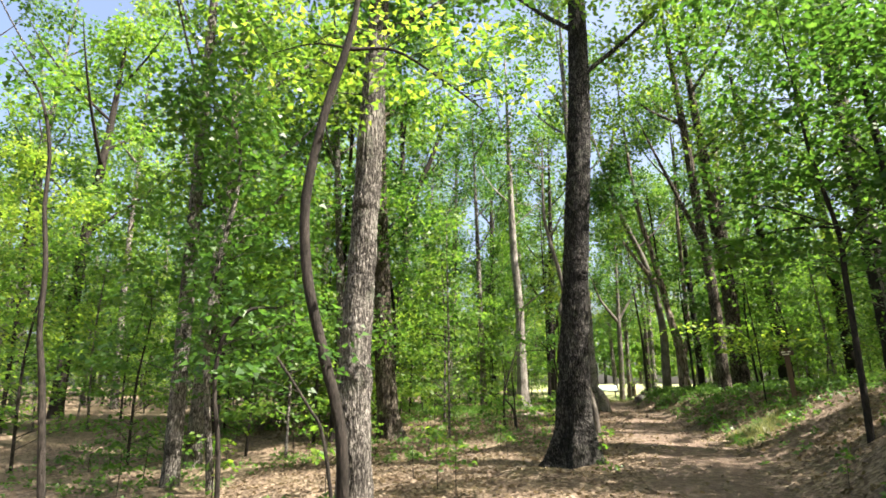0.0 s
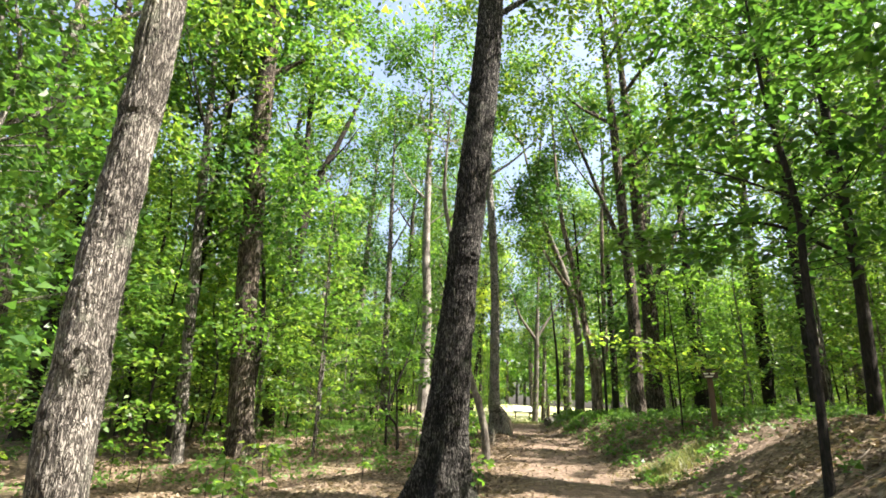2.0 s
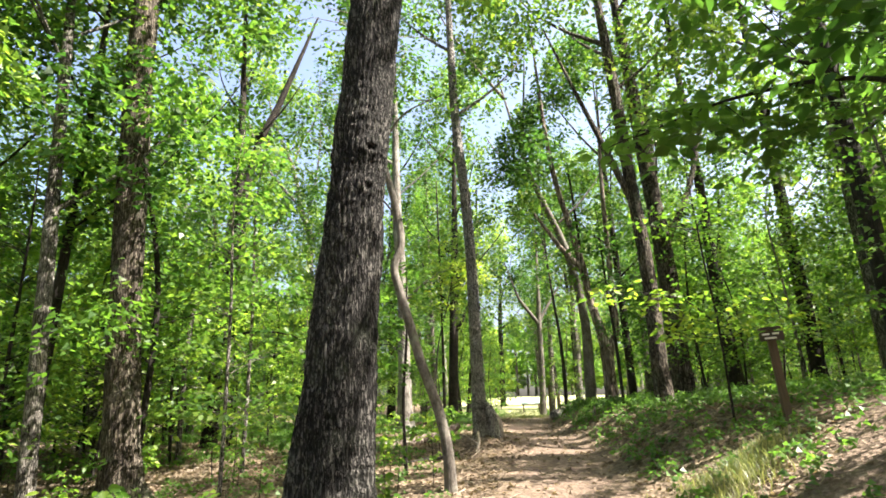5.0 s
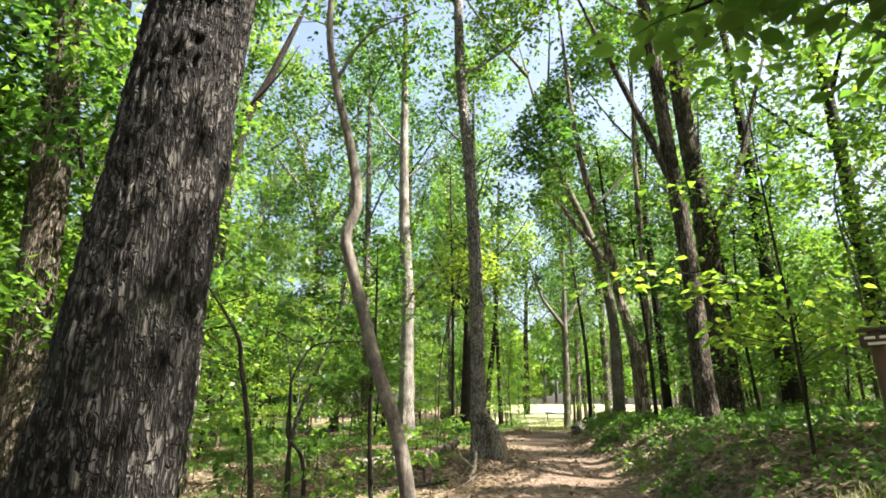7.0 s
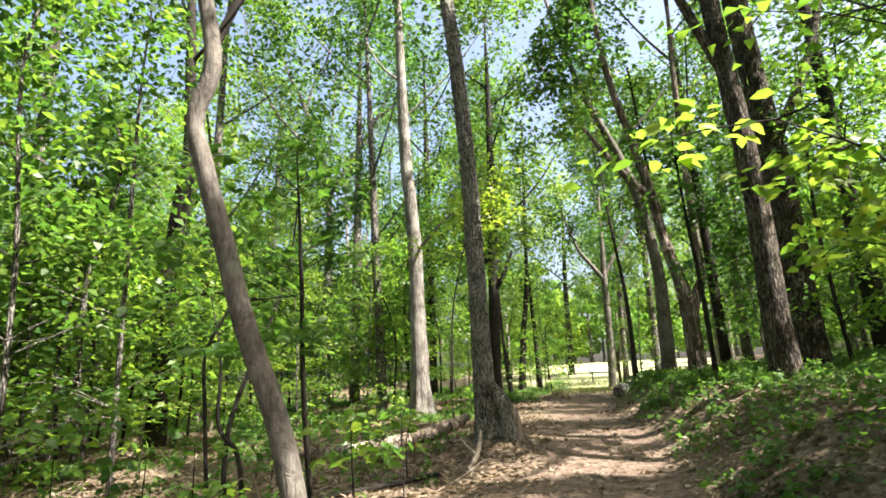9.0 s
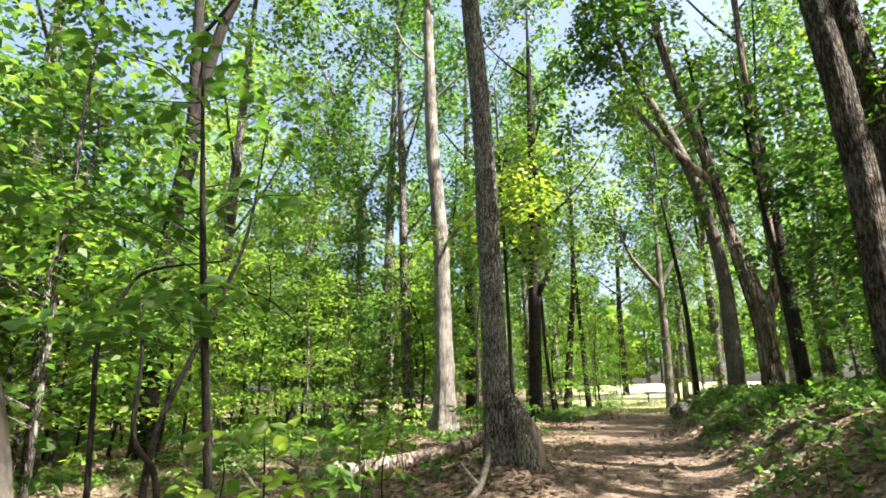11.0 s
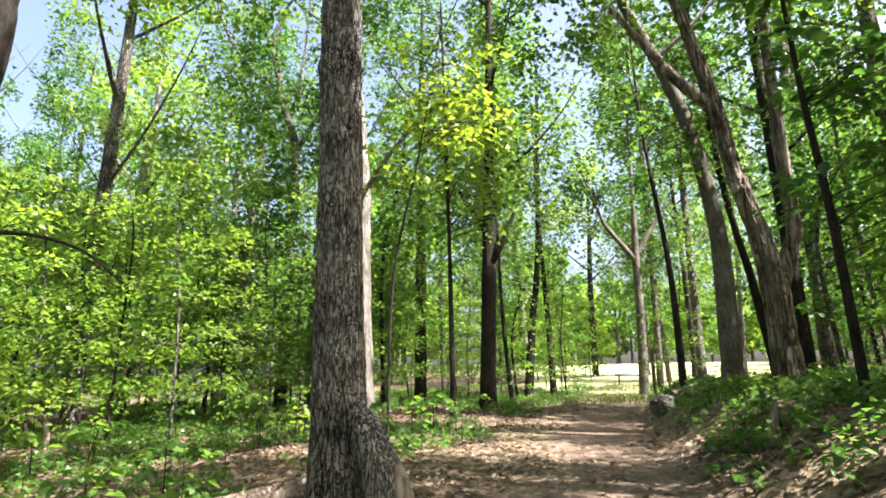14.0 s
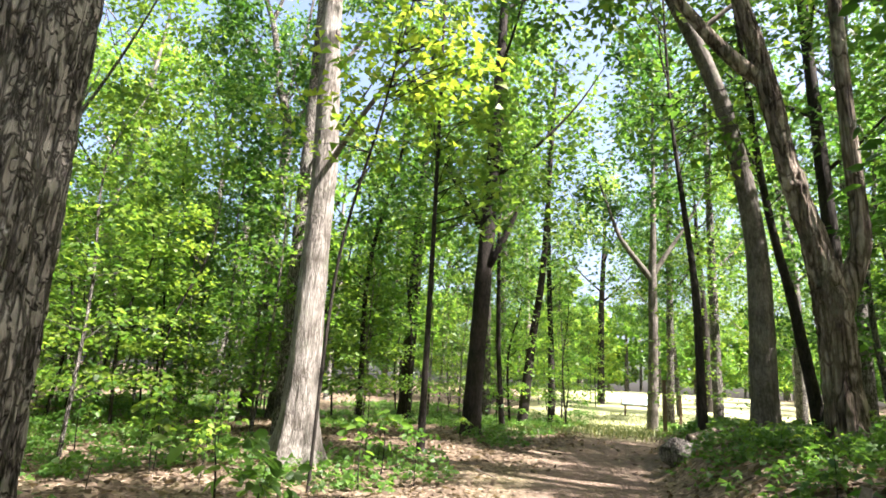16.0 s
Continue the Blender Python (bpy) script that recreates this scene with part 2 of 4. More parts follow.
def ground_z(x, y):
    x, y = np.asarray(x, float), np.asarray(y, float)
    d = x - trail_x(y)
    z = np.interp(y, RISE_Y, RISE_Z)
    z = z + np.interp(y, BANK_Y, BANK_H) * smooth(0, 1, (d - 0.6) / np.interp(y, [6, 11, 14.5, 16.5, 24, 27], [2.4, 3.8, 3.4, 1.9, 1.6, 1.0])) + 0.08 * np.clip(d - 2.3, 0, 14) * (1 - smooth(24, 36, y))
    z = z - np.interp(y, [15, 24], [0.065, 0.02]) * np.clip(-d - 1.0, 0, 10)
    z = z + 0.22 * np.exp(-((x - 4.85) ** 2 + (y - 20.3) ** 2) / 1.2)
    rough = 0.035 * wave(2.1 * x, 2.3 * y) + 0.02 * wave(5.3 * x + 2, 4.7 * y)
    return z + rough * smooth(0.4, 1.6, np.abs(d)) * (1 - smooth(60, 120, np.hypot(x, y)))


def gz(x, y):
    return float(ground_z(x, y))


def mesh_of(name, verts, faces, mat, smooth_faces=False):
    """A mesh from arrays of vertices and of equal-sized faces."""
    verts, faces = np.asarray(verts, np.float32), np.asarray(faces, np.int32)
    me = bpy.data.meshes.new(name)
    k = faces.shape[1]
    me.vertices.add(len(verts))
    me.vertices.foreach_set("co", verts.ravel())
    me.loops.add(faces.size)
    me.loops.foreach_set("vertex_index", faces.ravel())
    me.polygons.add(len(faces))
    me.polygons.foreach_set("loop_start", np.arange(0, faces.size, k, dtype=np.int32))
    if smooth_faces:
        me.polygons.foreach_set("use_smooth", np.ones(len(faces), bool))
    me.update(calc_edges=True)
    me.materials.append(mat)
    return me


def part(name, me, parent, label=""):
    ob = new(name, me)
    ob.parent = parent
    return tagged(ob, label)


def thing(name, x, y, z, label, category, group="", kind=""):
    e = new(name)
    e.location = (x, y, z)
    return tagged(e, label, category, group, kind)


def spline(points, n):
    """n places along a smooth line through points (rows of x, y, z, radius)."""
    p = np.asarray(points, float)
    p = np.vstack([2 * p[0] - p[1], p, 2 * p[-1] - p[-2]])
    u = np.linspace(0, len(points) - 1 - 1e-6, n)
    i = u.astype(int)
    f = (u - i)[:, None]
    a, b, c, d = p[i], p[i + 1], p[i + 2], p[i + 3]
    return 0.5 * (2 * b + (c - a) * f + (2 * a - 5 * b + 4 * c - d) * f * f + (3 * b - a - 3 * c + d) * f ** 3)


def smooth_noise(rng, nz, nt, rows, cols):
    """Smooth noise on a tube: rows along it, cols round it (closed)."""
    g = rng.uniform(-1, 1, (rows + 2, cols))
    u, v = np.linspace(0, rows, nz), np.arange(nt) / nt * cols
    i, j = u.astype(int), v.astype(int)
    fu, fv = (u - i)[:, None], (v - j)[None, :]
    fu, fv = fu * fu * (3 - 2 * fu), fv * fv * (3 - 2 * fv)
    i, j, j2 = i[:, None], j[None, :] % cols, (j[None, :] + 1) % cols
    return (g[i, j] * (1 - fv) + g[i, j2] * fv) * (1 - fu) + (g[i + 1, j] * (1 - fv) + g[i + 1, j2] * fv) * fu


def tube(points, rings, sides, seed=0, flare=0.0, lobes=5, ridges=0, depth=0.0, lumps=0.04, knots=(), reach=0.33):
    """A tapering stem: root flare at the foot, long furrows, lumps and knots."""
    rng = np.random.default_rng(seed)
    s = spline(points, rings)
    c, r = s[:, :3], np.maximum(s[:, 3], 0.002)
    t = np.gradient(c, axis=0)
    t /= np.linalg.norm(t, axis=1)[:, None]
    ref = np.array([0.0, 1.0, 0.0]) if abs(t[:, 1]).max() < 0.9 else np.array([1.0, 0, 0])
    a = np.cross(ref, t)
    a /= np.linalg.norm(a, axis=1)[:, None]
    b = np.cross(t, a)
    th = np.arange(sides) / sides * 2 * np.pi
    length = float(np.linalg.norm(np.diff(c, axis=0), axis=1).sum())
    rad = np.ones((rings, sides)) + lumps * smooth_noise(rng, rings, sides, max(3, int(length * 1.5)), 6)
    dist = np.concatenate([[0], np.cumsum(np.linalg.norm(np.diff(c, axis=0), axis=1))])
    if flare:
        f = np.exp(-dist / reach)[:, None]
        rad = rad + flare * f * (0.45 + 0.8 * np.maximum(0, np.cos(lobes * th[None, :] + rng.uniform(0, 6) + smooth_noise(rng, rings, sides, 3, 5))) ** 1.5)
    off = np.zeros((rings, sides))
    if ridges:
        w = smooth_noise(rng, rings, sides, max(3, int(length * 3.0)), ridges // 2) + 0.5 * smooth_noise(rng, rings, sides, max(3, int(length * 7)), ridges)
        off = depth * (np.abs(np.sin(ridges * th[None, :] / 2 + 1.6 * w)) - 0.6)
        off += 0.5 * depth * smooth_noise(rng, rings, sides, max(4, int(length * 14)), ridges)
    for kz, kt, kr, kd in knots:
        dz = (dist[:, None] - kz) / kr
        dt = np.angle(np.exp(1j * (th[None, :] - radians(kt)))) * r[:, None] / kr
        q = dz * dz + dt * dt
        off += kd * np.exp(-q) - 1.2 * kd * np.exp(-q * 7)
    rr = r[:, None] * rad + off
    v = c[:, None, :] + rr[..., None] * (np.cos(th)[None, :, None] * a[:, None, :] + np.sin(th)[None, :, None] * b[:, None, :])
    i, j = np.meshgrid(np.arange(rings - 1), np.arange(sides), indexing="ij")
    j2 = (j + 1) % sides
    f = np.stack([i * sides + j, i * sides + j2, (i + 1) * sides + j2, (i + 1) * sides + j], -1).reshape(-1, 4)
    return v.reshape(-1, 3), f


def joined(pieces):
    """One array of vertices and one of faces; three-cornered and four-cornered pieces are not mixed."""
    vs, fs, k = [], [], 0
    for v, f in pieces:
        vs.append(v)
        fs.append(f + k)
        k += len(v)
    return np.concatenate(vs), np.concatenate(fs)


def leaves(rng, pos, axis, size, tilt=0.35, width=0.62, fine=False, up=None):
    """Leaf blades at pos, pointing along axis, lying nearly flat. fine 0: three corners; 2: four; 1: two bent halves of four corners each."""
    n = len(pos)
    ax = axis + rng.normal(0, 0.35, (n, 3)) * [1, 1, 0.7]
    ax /= np.linalg.norm(ax, axis=1)[:, None] + 1e-9
    nrm = np.array([0, 0, 1.0]) + rng.normal(0, tilt, (n, 3)) if up is None else up + rng.normal(0, tilt, (n, 3))
    side = np.cross(nrm, ax)
    side /= np.linalg.norm(side, axis=1)[:, None] + 1e-9
    nrm = np.cross(ax, side)
    L = (size * rng.uniform(0.65, 1.25, n))[:, None]
    W = L * width * 0.5
    base, tip = pos - ax * L * 0.5 * 0.9, pos + ax * L * 0.55 - nrm * L * 0.12
    if fine == 2:
        v = np.stack([base, pos - ax * L * 0.05 + side * W + nrm * L * 0.05, tip, pos - ax * L * 0.05 - side * W + nrm * L * 0.05], 1)
        f = np.arange(4 * n).reshape(n, 4)
    elif not fine:
        v = np.stack([base + side * W * 1.25 + ax * L * 0.3, tip, base - side * W * 1.15 + ax * L * 0.1], 1)
        f = np.arange(3 * n).reshape(n, 3)
    else:
        p1, p2 = pos - ax * L * 0.15, pos + ax * L * 0.22 - nrm * L * 0.03
        lift = nrm * L * 0.07
        v = np.stack([base, p1 + side * W + lift, p2 + side * W * 0.8 + lift, tip, p2 - side * W * 0.8 + lift, p1 - side * W + lift], 1)
        i = 6 * np.arange(n)[:, None]
        f = np.concatenate([i + [0, 1, 2, 3], i + [0, 3, 4, 5]])
    return v.reshape(-1, 3), f


def spray_leaves(rng, centres, radius, per, size, flat=0.18, tilt=0.45, fine=False, width=0.62, droop=0.25):
    """Flat fans of leaves round each centre, as on the ends of twigs."""
    k = len(centres)
    c = np.repeat(centres, per, 0)
    th = rng.uniform(0, 2 * np.pi, k * per)
    rr = radius * np.sqrt(rng.uniform(0, 1, k * per)) * np.repeat(rng.uniform(0.6, 1.3, k), per)
    out = np.stack([np.cos(th), np.sin(th), np.zeros_like(th)], 1)
    pos = c + out * rr[:, None]
    pos[:, 2] += rng.normal(0, flat * radius, k * per) - droop * rr * rr / radius
    return leaves(rng, pos, out + [0, 0, -0.25], size, tilt, width, fine)


def ellipsoid(rng, n, centre, radii, hollow=0.45):
    d = rng.normal(size=(n, 3))
    d /= np.linalg.norm(d, axis=1)[:, None]
    return np.asarray(centre) + d * np.asarray(radii) * rng.uniform(hollow ** 2, 1, n)[:, None] ** 0.5


def twig_pieces(rng, stem, ends, r0=0.012, sides=4):
    """Bent twigs from the nearest place on the stem (below each end) out to each end."""
    out = []
    for e in ends:
        k = np.argmin(np.hypot(stem[:, 0] - e[0], stem[:, 1] - e[1]) * 0.3 + np.abs(stem[:, 2] - (e[2] - 0.35 * np.hypot(stem[:, 0] - e[0], stem[:, 1] - e[1]))))
        s = stem[k, :3]
        m = (s + e) / 2 + rng.normal(0, 0.06, 3) * np.linalg.norm(e - s) + [0, 0, 0.05 * np.linalg.norm(e - s)]
        out.append(tube([(*s, r0), (*m, r0 * 0.7), (*e, r0 * 0.25)], 4, 3, 1, lumps=0))
    return out


# ---- gaps in the leaf roof, as strips of floor that the sun reaches ----
GAPS = [(0.2, 14.2, 1.6, 14.8, 0.7), (3.8, 14.0, 6.2, 14.6, 0.5), (6.8, 12.3, 8.8, 13.2, 0.5), (4.8, 20.9, 7.0, 21.3, 0.38), (5.5, 18.2, 6.6, 18.6, 0.3),
        (4.8, 25.5, 6.4, 25.2, 0.6), (6.8, 26.8, 8.4, 27.2, 0.38), (7.6, 30.0, 9.0, 30.4, 0.35), (0.8, 24.0, 3.0, 25.5, 0.5), (-1.0, 21.5, 1.5, 22.5, 0.5), (1.0, 11.8, 2.0, 12.6, 0.5),
        (8.2, 19.2, 9.6, 20.0, 0.4), (2.8, 27.7, -1.9, 29.6, 0.4), (-2.5, 8.8, -5.2, 9.9, 0.35), (6.2, 13.0, 7.6, 13.9, 0.45), (3.2, 15.8, 5.4, 16.0, 0.35)]
# strips cleared of leaves along the sun's way to brighten the left understory
LIGHT_STRIPS = [(-4.0, 26.0, 1.5, 29.0, 0.8), (-3.0, 32.0, 2.0, 33.5, 0.7), (-5.0, 21.0, -2.0, 23.0, 0.9), (-8.5, 26.5, -1.0, 31.0, 1.2), (-7.0, 13.0, -3.0, 15.0, 1.0), (-3.5, 18.5, 0.0, 20.5, 0.8), (-5.0, 15.5, -1.0, 17.5, 1.0), (-3.0, 11.5, -0.5, 13.0, 0.7)]
COT = 1 / math.tan(radians(SUN_EL))
SHADE_X, SHADE_Y = -math.sin(radians(SUN_AZ)) * COT, -math.cos(radians(SUN_AZ)) * COT


def gap_distance(x, y, strips=GAPS):
    """Metres from the nearest gap's edge (negative inside)."""
    best = np.full(np.shape(x), 99.0)
    for x0, y0, x1, y1, r in strips:
        dx, dy = x1 - x0, y1 - y0
        u = np.clip(((x - x0) * dx + (y - y0) * dy) / (dx * dx + dy * dy), 0, 1)
        best = np.minimum(best, np.hypot(x - x0 - u * dx, y - y0 - u * dy) - r)
    return best


def in_gap(p):
    """Which leaf places (rows of x, y, z) lie in the sun's way to a gap."""
    x, y = p[:, 0], p[:, 1]
    h = np.maximum(p[:, 2] - ground_z(x, y), 0)
    x, y = x + h * SHADE_X, y + h * SHADE_Y
    return (gap_distance(x, y, GAPS + LIGHT_STRIPS) + 0.28 * wave(3.1 * x, 3.3 * y) < 0) | ((wave(1.3 * x + 5, 1.5 * y) > 0.42) & (y > np.where(x < 3, 23, 11)))


# ---- ground: one sheet to the horizon ----
def axis_steps(lo, hi, fine, far):
    a = list(np.arange(lo, hi, fine))
    step, v = fine, hi
    while v < far:
        a.append(v)
        step *= 1.25
        v += step
    step, v = fine, lo
    while v > -far:
        step *= 1.25
        v -= step
        a.insert(0, v)
    return np.array(a)


def build_ground():
    xs, ys = axis_steps(-7, 14, 0.15, 1500), axis_steps(0, 36, 0.18, 1500)
    X, Y = np.meshgrid(xs, ys)
    Z = ground_z(X, Y)
    nx, ny = len(xs), len(ys)
    i, j = np.meshgrid(np.arange(ny - 1), np.arange(nx - 1), indexing="ij")
    f = np.stack([i * nx + j, i * nx + j + 1, (i + 1) * nx + j + 1, (i + 1) * nx + j], -1).reshape(-1, 4)
    me = mesh_of("ground", np.stack([X, Y, Z], -1).reshape(-1, 3), f, FLOOR_MAT, True)
    for name, vals in (("bare", bare_mask(X, Y)), ("meadow", meadow_mask(X, Y))):
        at = me.attributes.new(name, "FLOAT", "POINT")
        at.data.foreach_set("value", vals.astype(np.float32).ravel())
    tagged(new("ground", me), "forest floor of brown soil and leaf litter with a trodden dirt trail", "ground", kind="structure")


build_ground()


# ---- trees ----
def tree(name, x, y, stem, bark, label, seed, rings=60, sides=20, flare=0.5, lobes=5, ridges=0, depth=0.0, lumps=0.05, knots=(), reach=0.33,
         limbs=(), crown=None, leaf=None, leaf_label="", category="tree", group="", twigs=0.0):
    """A tree standing at x, y. stem and limbs: rows of (x, y, z, radius) from its foot. crown: list of (centre, radii, sprays, spray radius, leaves a spray, leaf size)."""
    rng = np.random.default_rng(seed)
    z = gz(x, y)
    stem = [(p[0], p[1], p[2], p[3]) for p in stem]
    t = thing(name, x, y, z, label, category, group)
    stem = [(stem[0][0], stem[0][1], -0.15, stem[0][3])] + list(stem[1:])
    v, f = tube(stem, rings, sides, seed, flare, lobes, ridges, depth, lumps, knots, reach)
    part("trunk", mesh_of("trunk", v, f, bark, True), t)
    for k, limb in enumerate(limbs):
        v, f = tube(limb, min(40, max(8, rings // 3)), min(20, max(6, sides // 2)), seed + 7 * k + 1, lumps=0.08)
        part("limb", mesh_of("limb", v, f, bark, True), t)
    if crown:
        vs, ends = [], []
        for spec in crown:
            centre, radii, sprays, sr, per, size = spec[:6]
            c = ellipsoid(rng, sprays, centre, radii)
            ends.append(c)
            fine = spec[6] if len(spec) > 6 else 0
            clumped = sr > 0.49
            v, f = spray_leaves(rng, c, sr, per, size, *((0.42, 0.75) if clumped else (0.18, 0.45)), fine=fine)
            if abs(x) < 17:
                k = (3, 6, 4)[fine]
                blades_v = v.reshape(-1, k, 3)
                blades_v = blades_v[~in_gap(blades_v.mean(1) + [x, y, z])]
                i = k * np.arange(len(blades_v))[:, None]
                v, f = blades_v.reshape(-1, 3), np.concatenate([i + [0, 1, 2, 3], i + [0, 3, 4, 5]]) if k == 6 else i + list(range(k))
            vs.append((v, f))
        for corners in (3, 4):
            same = [p for p in vs if p[1].shape[1] == corners and len(p[0])]
            if same:
                v, f = joined(same)
                part("crown", mesh_of("crown", v, f, leaf or LEAF_HIGH), t, leaf_label)
        if twigs:
            s = spline(stem, 60)
            s = np.vstack([s] + [spline(l, 20) for l in limbs])
            pieces = twig_pieces(rng, s, np.concatenate(ends)[::2][:60], twigs)
            v, f = joined(pieces)
            tagged(part("branchwork", mesh_of("branchwork", v, f, bark), t), kind="stuff")
    return t


def auto_limbs(rng, stem, n, z0, z1, length, r):
    s, out = spline(stem, 80), []
    for k in range(n):
        z = z0 + (z1 - z0) * (k + rng.uniform(0, 0.8)) / n
        i = int(np.argmin(np.abs(s[:, 2] - z)))
        a = k * 2.4 + rng.uniform(-0.5, 0.5)
        d = np.array([math.cos(a), math.sin(a), 0])
        L = length * rng.uniform(0.7, 1.2)
        p = s[i, :3]
        q = r * rng.uniform(0.7, 1.2)
        out.append([(*p, q), (*(p + d * L * 0.4 + [0, 0, L * 0.35]), q * 0.7), (*(p + d * L * 0.75 + [0, 0, L * 0.75]), q * 0.45), (*(p + d * L + [0, 0, L * 1.15]), q * 0.15)])
    return out


def tall_crown(rng, x, y, z0, z1, rad, sprays, per, size, sr=0.95, fine=0):
    """Overlapping uneven masses that make up one high crown."""
    out, n = [], 7
    for k in range(n):
        a, u = rng.uniform(0, 6.28), (k + 0.5) / n
        rr = rad * (0.55 + 0.45 * math.sin(math.pi * min(1, u + 0.15)))
        o = rr * rng.uniform(0.2, 0.75)
        out.append(((x + o * math.cos(a), y + o * math.sin(a), z0 + (z1 - z0) * u), (rr * rng.uniform(0.5, 0.8), rr * rng.uniform(0.5, 0.8), (z1 - z0) * 0.13), sprays // n, sr * 0.68, per, size, fine))
    return out


def standing(name, x, y, r, height, bark, label, seed, lean=(0, 0), bend=(0, 0), z0=7.0, rad=3.2, sprays=260, per=14, size=0.2, leaf=None, nlimb=6, **kw):
    """An upright forest tree with its crown."""
    rng = np.random.default_rng(seed)
    lx, ly = lean
    stem = [(0, 0, 0, r), (bend[0] * 0.5 + lx * 0.15, bend[1] * 0.5 + ly * 0.15, height * 0.15, r * 0.93), (bend[0] + lx * 0.4, bend[1] + ly * 0.4, height * 0.4, r * 0.8),
            (lx * 0.7, ly * 0.7, height * 0.7, r * 0.52), (lx, ly, height, r * 0.12)]
    limbs = auto_limbs(rng, stem, nlimb, z0 * 0.9, height * 0.85, rad * 0.9, r * 0.32) if nlimb else ()
    crown = tall_crown(rng, lx * 0.8, ly * 0.8, z0, height + 1.0, rad, sprays, per, size) if sprays else None
    return tree(name, x, y, stem, bark, label, seed, limbs=limbs, crown=crown, leaf=leaf, **kw)


def world_stem(points, zshift=0.0):
    """Stem rows relative to the foot, from places in the world; gives the foot's x, y too."""
    x, y = points[0][0], points[0][1]
    z = gz(x, y)
    return x, y, [(p[0] - x, p[1] - y, max(p[2] - z, 0) if i else 0.0, p[3]) for i, p in enumerate(points)]


# the trees along the trail
x, y, stem = world_stem([(2.28, 11.4, 0.5, 0.31), (2.33, 11.4, 1.6, 0.29), (2.45, 11.4, 3.4, 0.245), (2.58, 11.4, 5.0, 0.235), (2.85, 11.5, 9, 0.2), (3.0, 11.6, 17, 0.03)])
rng = np.random.default_rng(11)
tree("oak_tree", x, y, stem, BARK_OAK, "big oak, dark furrowed bark, spreading roots beside the trail", 11, rings=380, sides=130, flare=1.25, reach=0.42, lobes=5, ridges=36, depth=0.02,
     knots=((3.6, 290, 0.09, 0.05), (3.25, 295, 0.08, 0.05), (1.5, 230, 0.12, 0.03), (2.7, 250, 0.1, 0.02)), limbs=auto_limbs(rng, stem, 5, 7.5, 14, 3, 0.08), crown=tall_crown(rng, 0.5, 0, 9, 18, 3.4, 162, 66, 0.155, 0.9, 2))
x, y, stem = world_stem([(-1.22, 8.3, 0.4, 0.230), (-1.27, 8.3, 1.7, 0.225), (-1.26, 8.3, 2.9, 0.198), (-1.2, 8.3, 4, 0.184), (-1.15, 8.3, 5.8, 0.175), (-0.8, 8.3, 16, 0.028)])
tree("shaggy_tree", x, y, stem, BARK_GREY, "grey trunk with peeling bark plates and knots", 12, rings=220, sides=80, flare=0.2, ridges=22, depth=0.016, lumps=0.09,
     knots=((1.9, 280, 0.12, 0.05), (2.5, 250, 0.1, 0.04), (1.4, 240, 0.1, 0.04)), limbs=auto_limbs(rng, stem, 5, 6.5, 13, 2.6, 0.06), crown=tall_crown(rng, 0.2, 0, 7.5, 17, 3.0, 152, 66, 0.155, 0.9, 2))
x, y, stem = world_stem([(-1.52, 17.5, 0.4, 0.3), (-1.64, 17.5, 1.5, 0.285), (-1.85, 17.5, 4, 0.265), (-2.0, 17.5, 7, 0.26), (-2.1, 17.5, 9.4, 0.24), (-2.1, 17.5, 20, 0.03)])
tree("brown_tree", x, y, stem, BARK_BROWN, "straight brown-grey trunk with patchy bark and root flare", 13, rings=150, sides=60, flare=0.75, ridges=24, depth=0.013, lumps=0.06,
     limbs=auto_limbs(rng, stem, 6, 9, 17, 3, 0.08), crown=tall_crown(rng, -0.5, 0, 9.5, 20, 3.6, 178, 66, 0.170, 0.9, 2))
x, y, stem = world_stem([(-2.1, 24.6, 0.9, 0.22), (-2.06, 24.6, 2.4, 0.205), (-2.03, 24.6, 4.4, 0.185), (-1.85, 24.6, 6.2, 0.18), (-1.65, 24.6, 7.7, 0.17), (-1.75, 24.6, 10, 0.12), (-2, 24.6, 17, 0.03)])
tree("dark_tree", x, y, stem, BARK_DARK, "dark leaning trunk that forks high up", 14, rings=120, sides=36, flare=0.25, ridges=18, depth=0.008,
     limbs=[[(0.4, 0, 6.6, 0.14), (0.85, 0, 9.1, 0.12), (1.5, 0, 10.8, 0.1), (2.6, 0, 14, 0.03)], [(0.2, 0, 3.0, 0.05), (1.0, -0.6, 3.1, 0.035), (1.8, -0.6, 3.1, 0.028), (2.6, -0.6, 2.85, 0.02), (3.2, -0.6, 2.4, 0.01)]] + auto_limbs(rng, stem, 4, 8, 14, 2.6, 0.06),
     crown=tall_crown(rng, 0.5, 0, 8, 18, 3.6, 178, 66, 0.170, 0.9, 2))
x, y, stem = world_stem([(4.88, 20.2, 1.2, 0.153), (4.84, 20.2, 2.2, 0.146), (4.82, 20.2, 3.7, 0.128), (4.79, 20.2, 5.4, 0.122), (4.7, 20.2, 7, 0.113), (4.5, 20.2, 10, 0.099), (4.4, 20.2, 17, 0.018)])
t = tree("grey_tree", x, y, stem, BARK_PLATE, "grey trunk with dark knots and a buttressed foot", 15, rings=360, sides=110, flare=0.7, lobes=3, ridges=40, depth=0.012,
     knots=((2.05, 270, 0.055, 0.035), (2.5, 262, 0.06, 0.04), (2.95, 240, 0.07, 0.05), (2.98, 320, 0.07, 0.045), (1.1, 275, 0.05, 0.02)), limbs=auto_limbs(rng, stem, 4, 7, 14, 2.4, 0.04), crown=tall_crown(rng, -0.4, 0, 7.5, 17, 2.8, 140, 66, 0.147, 0.9, 2))
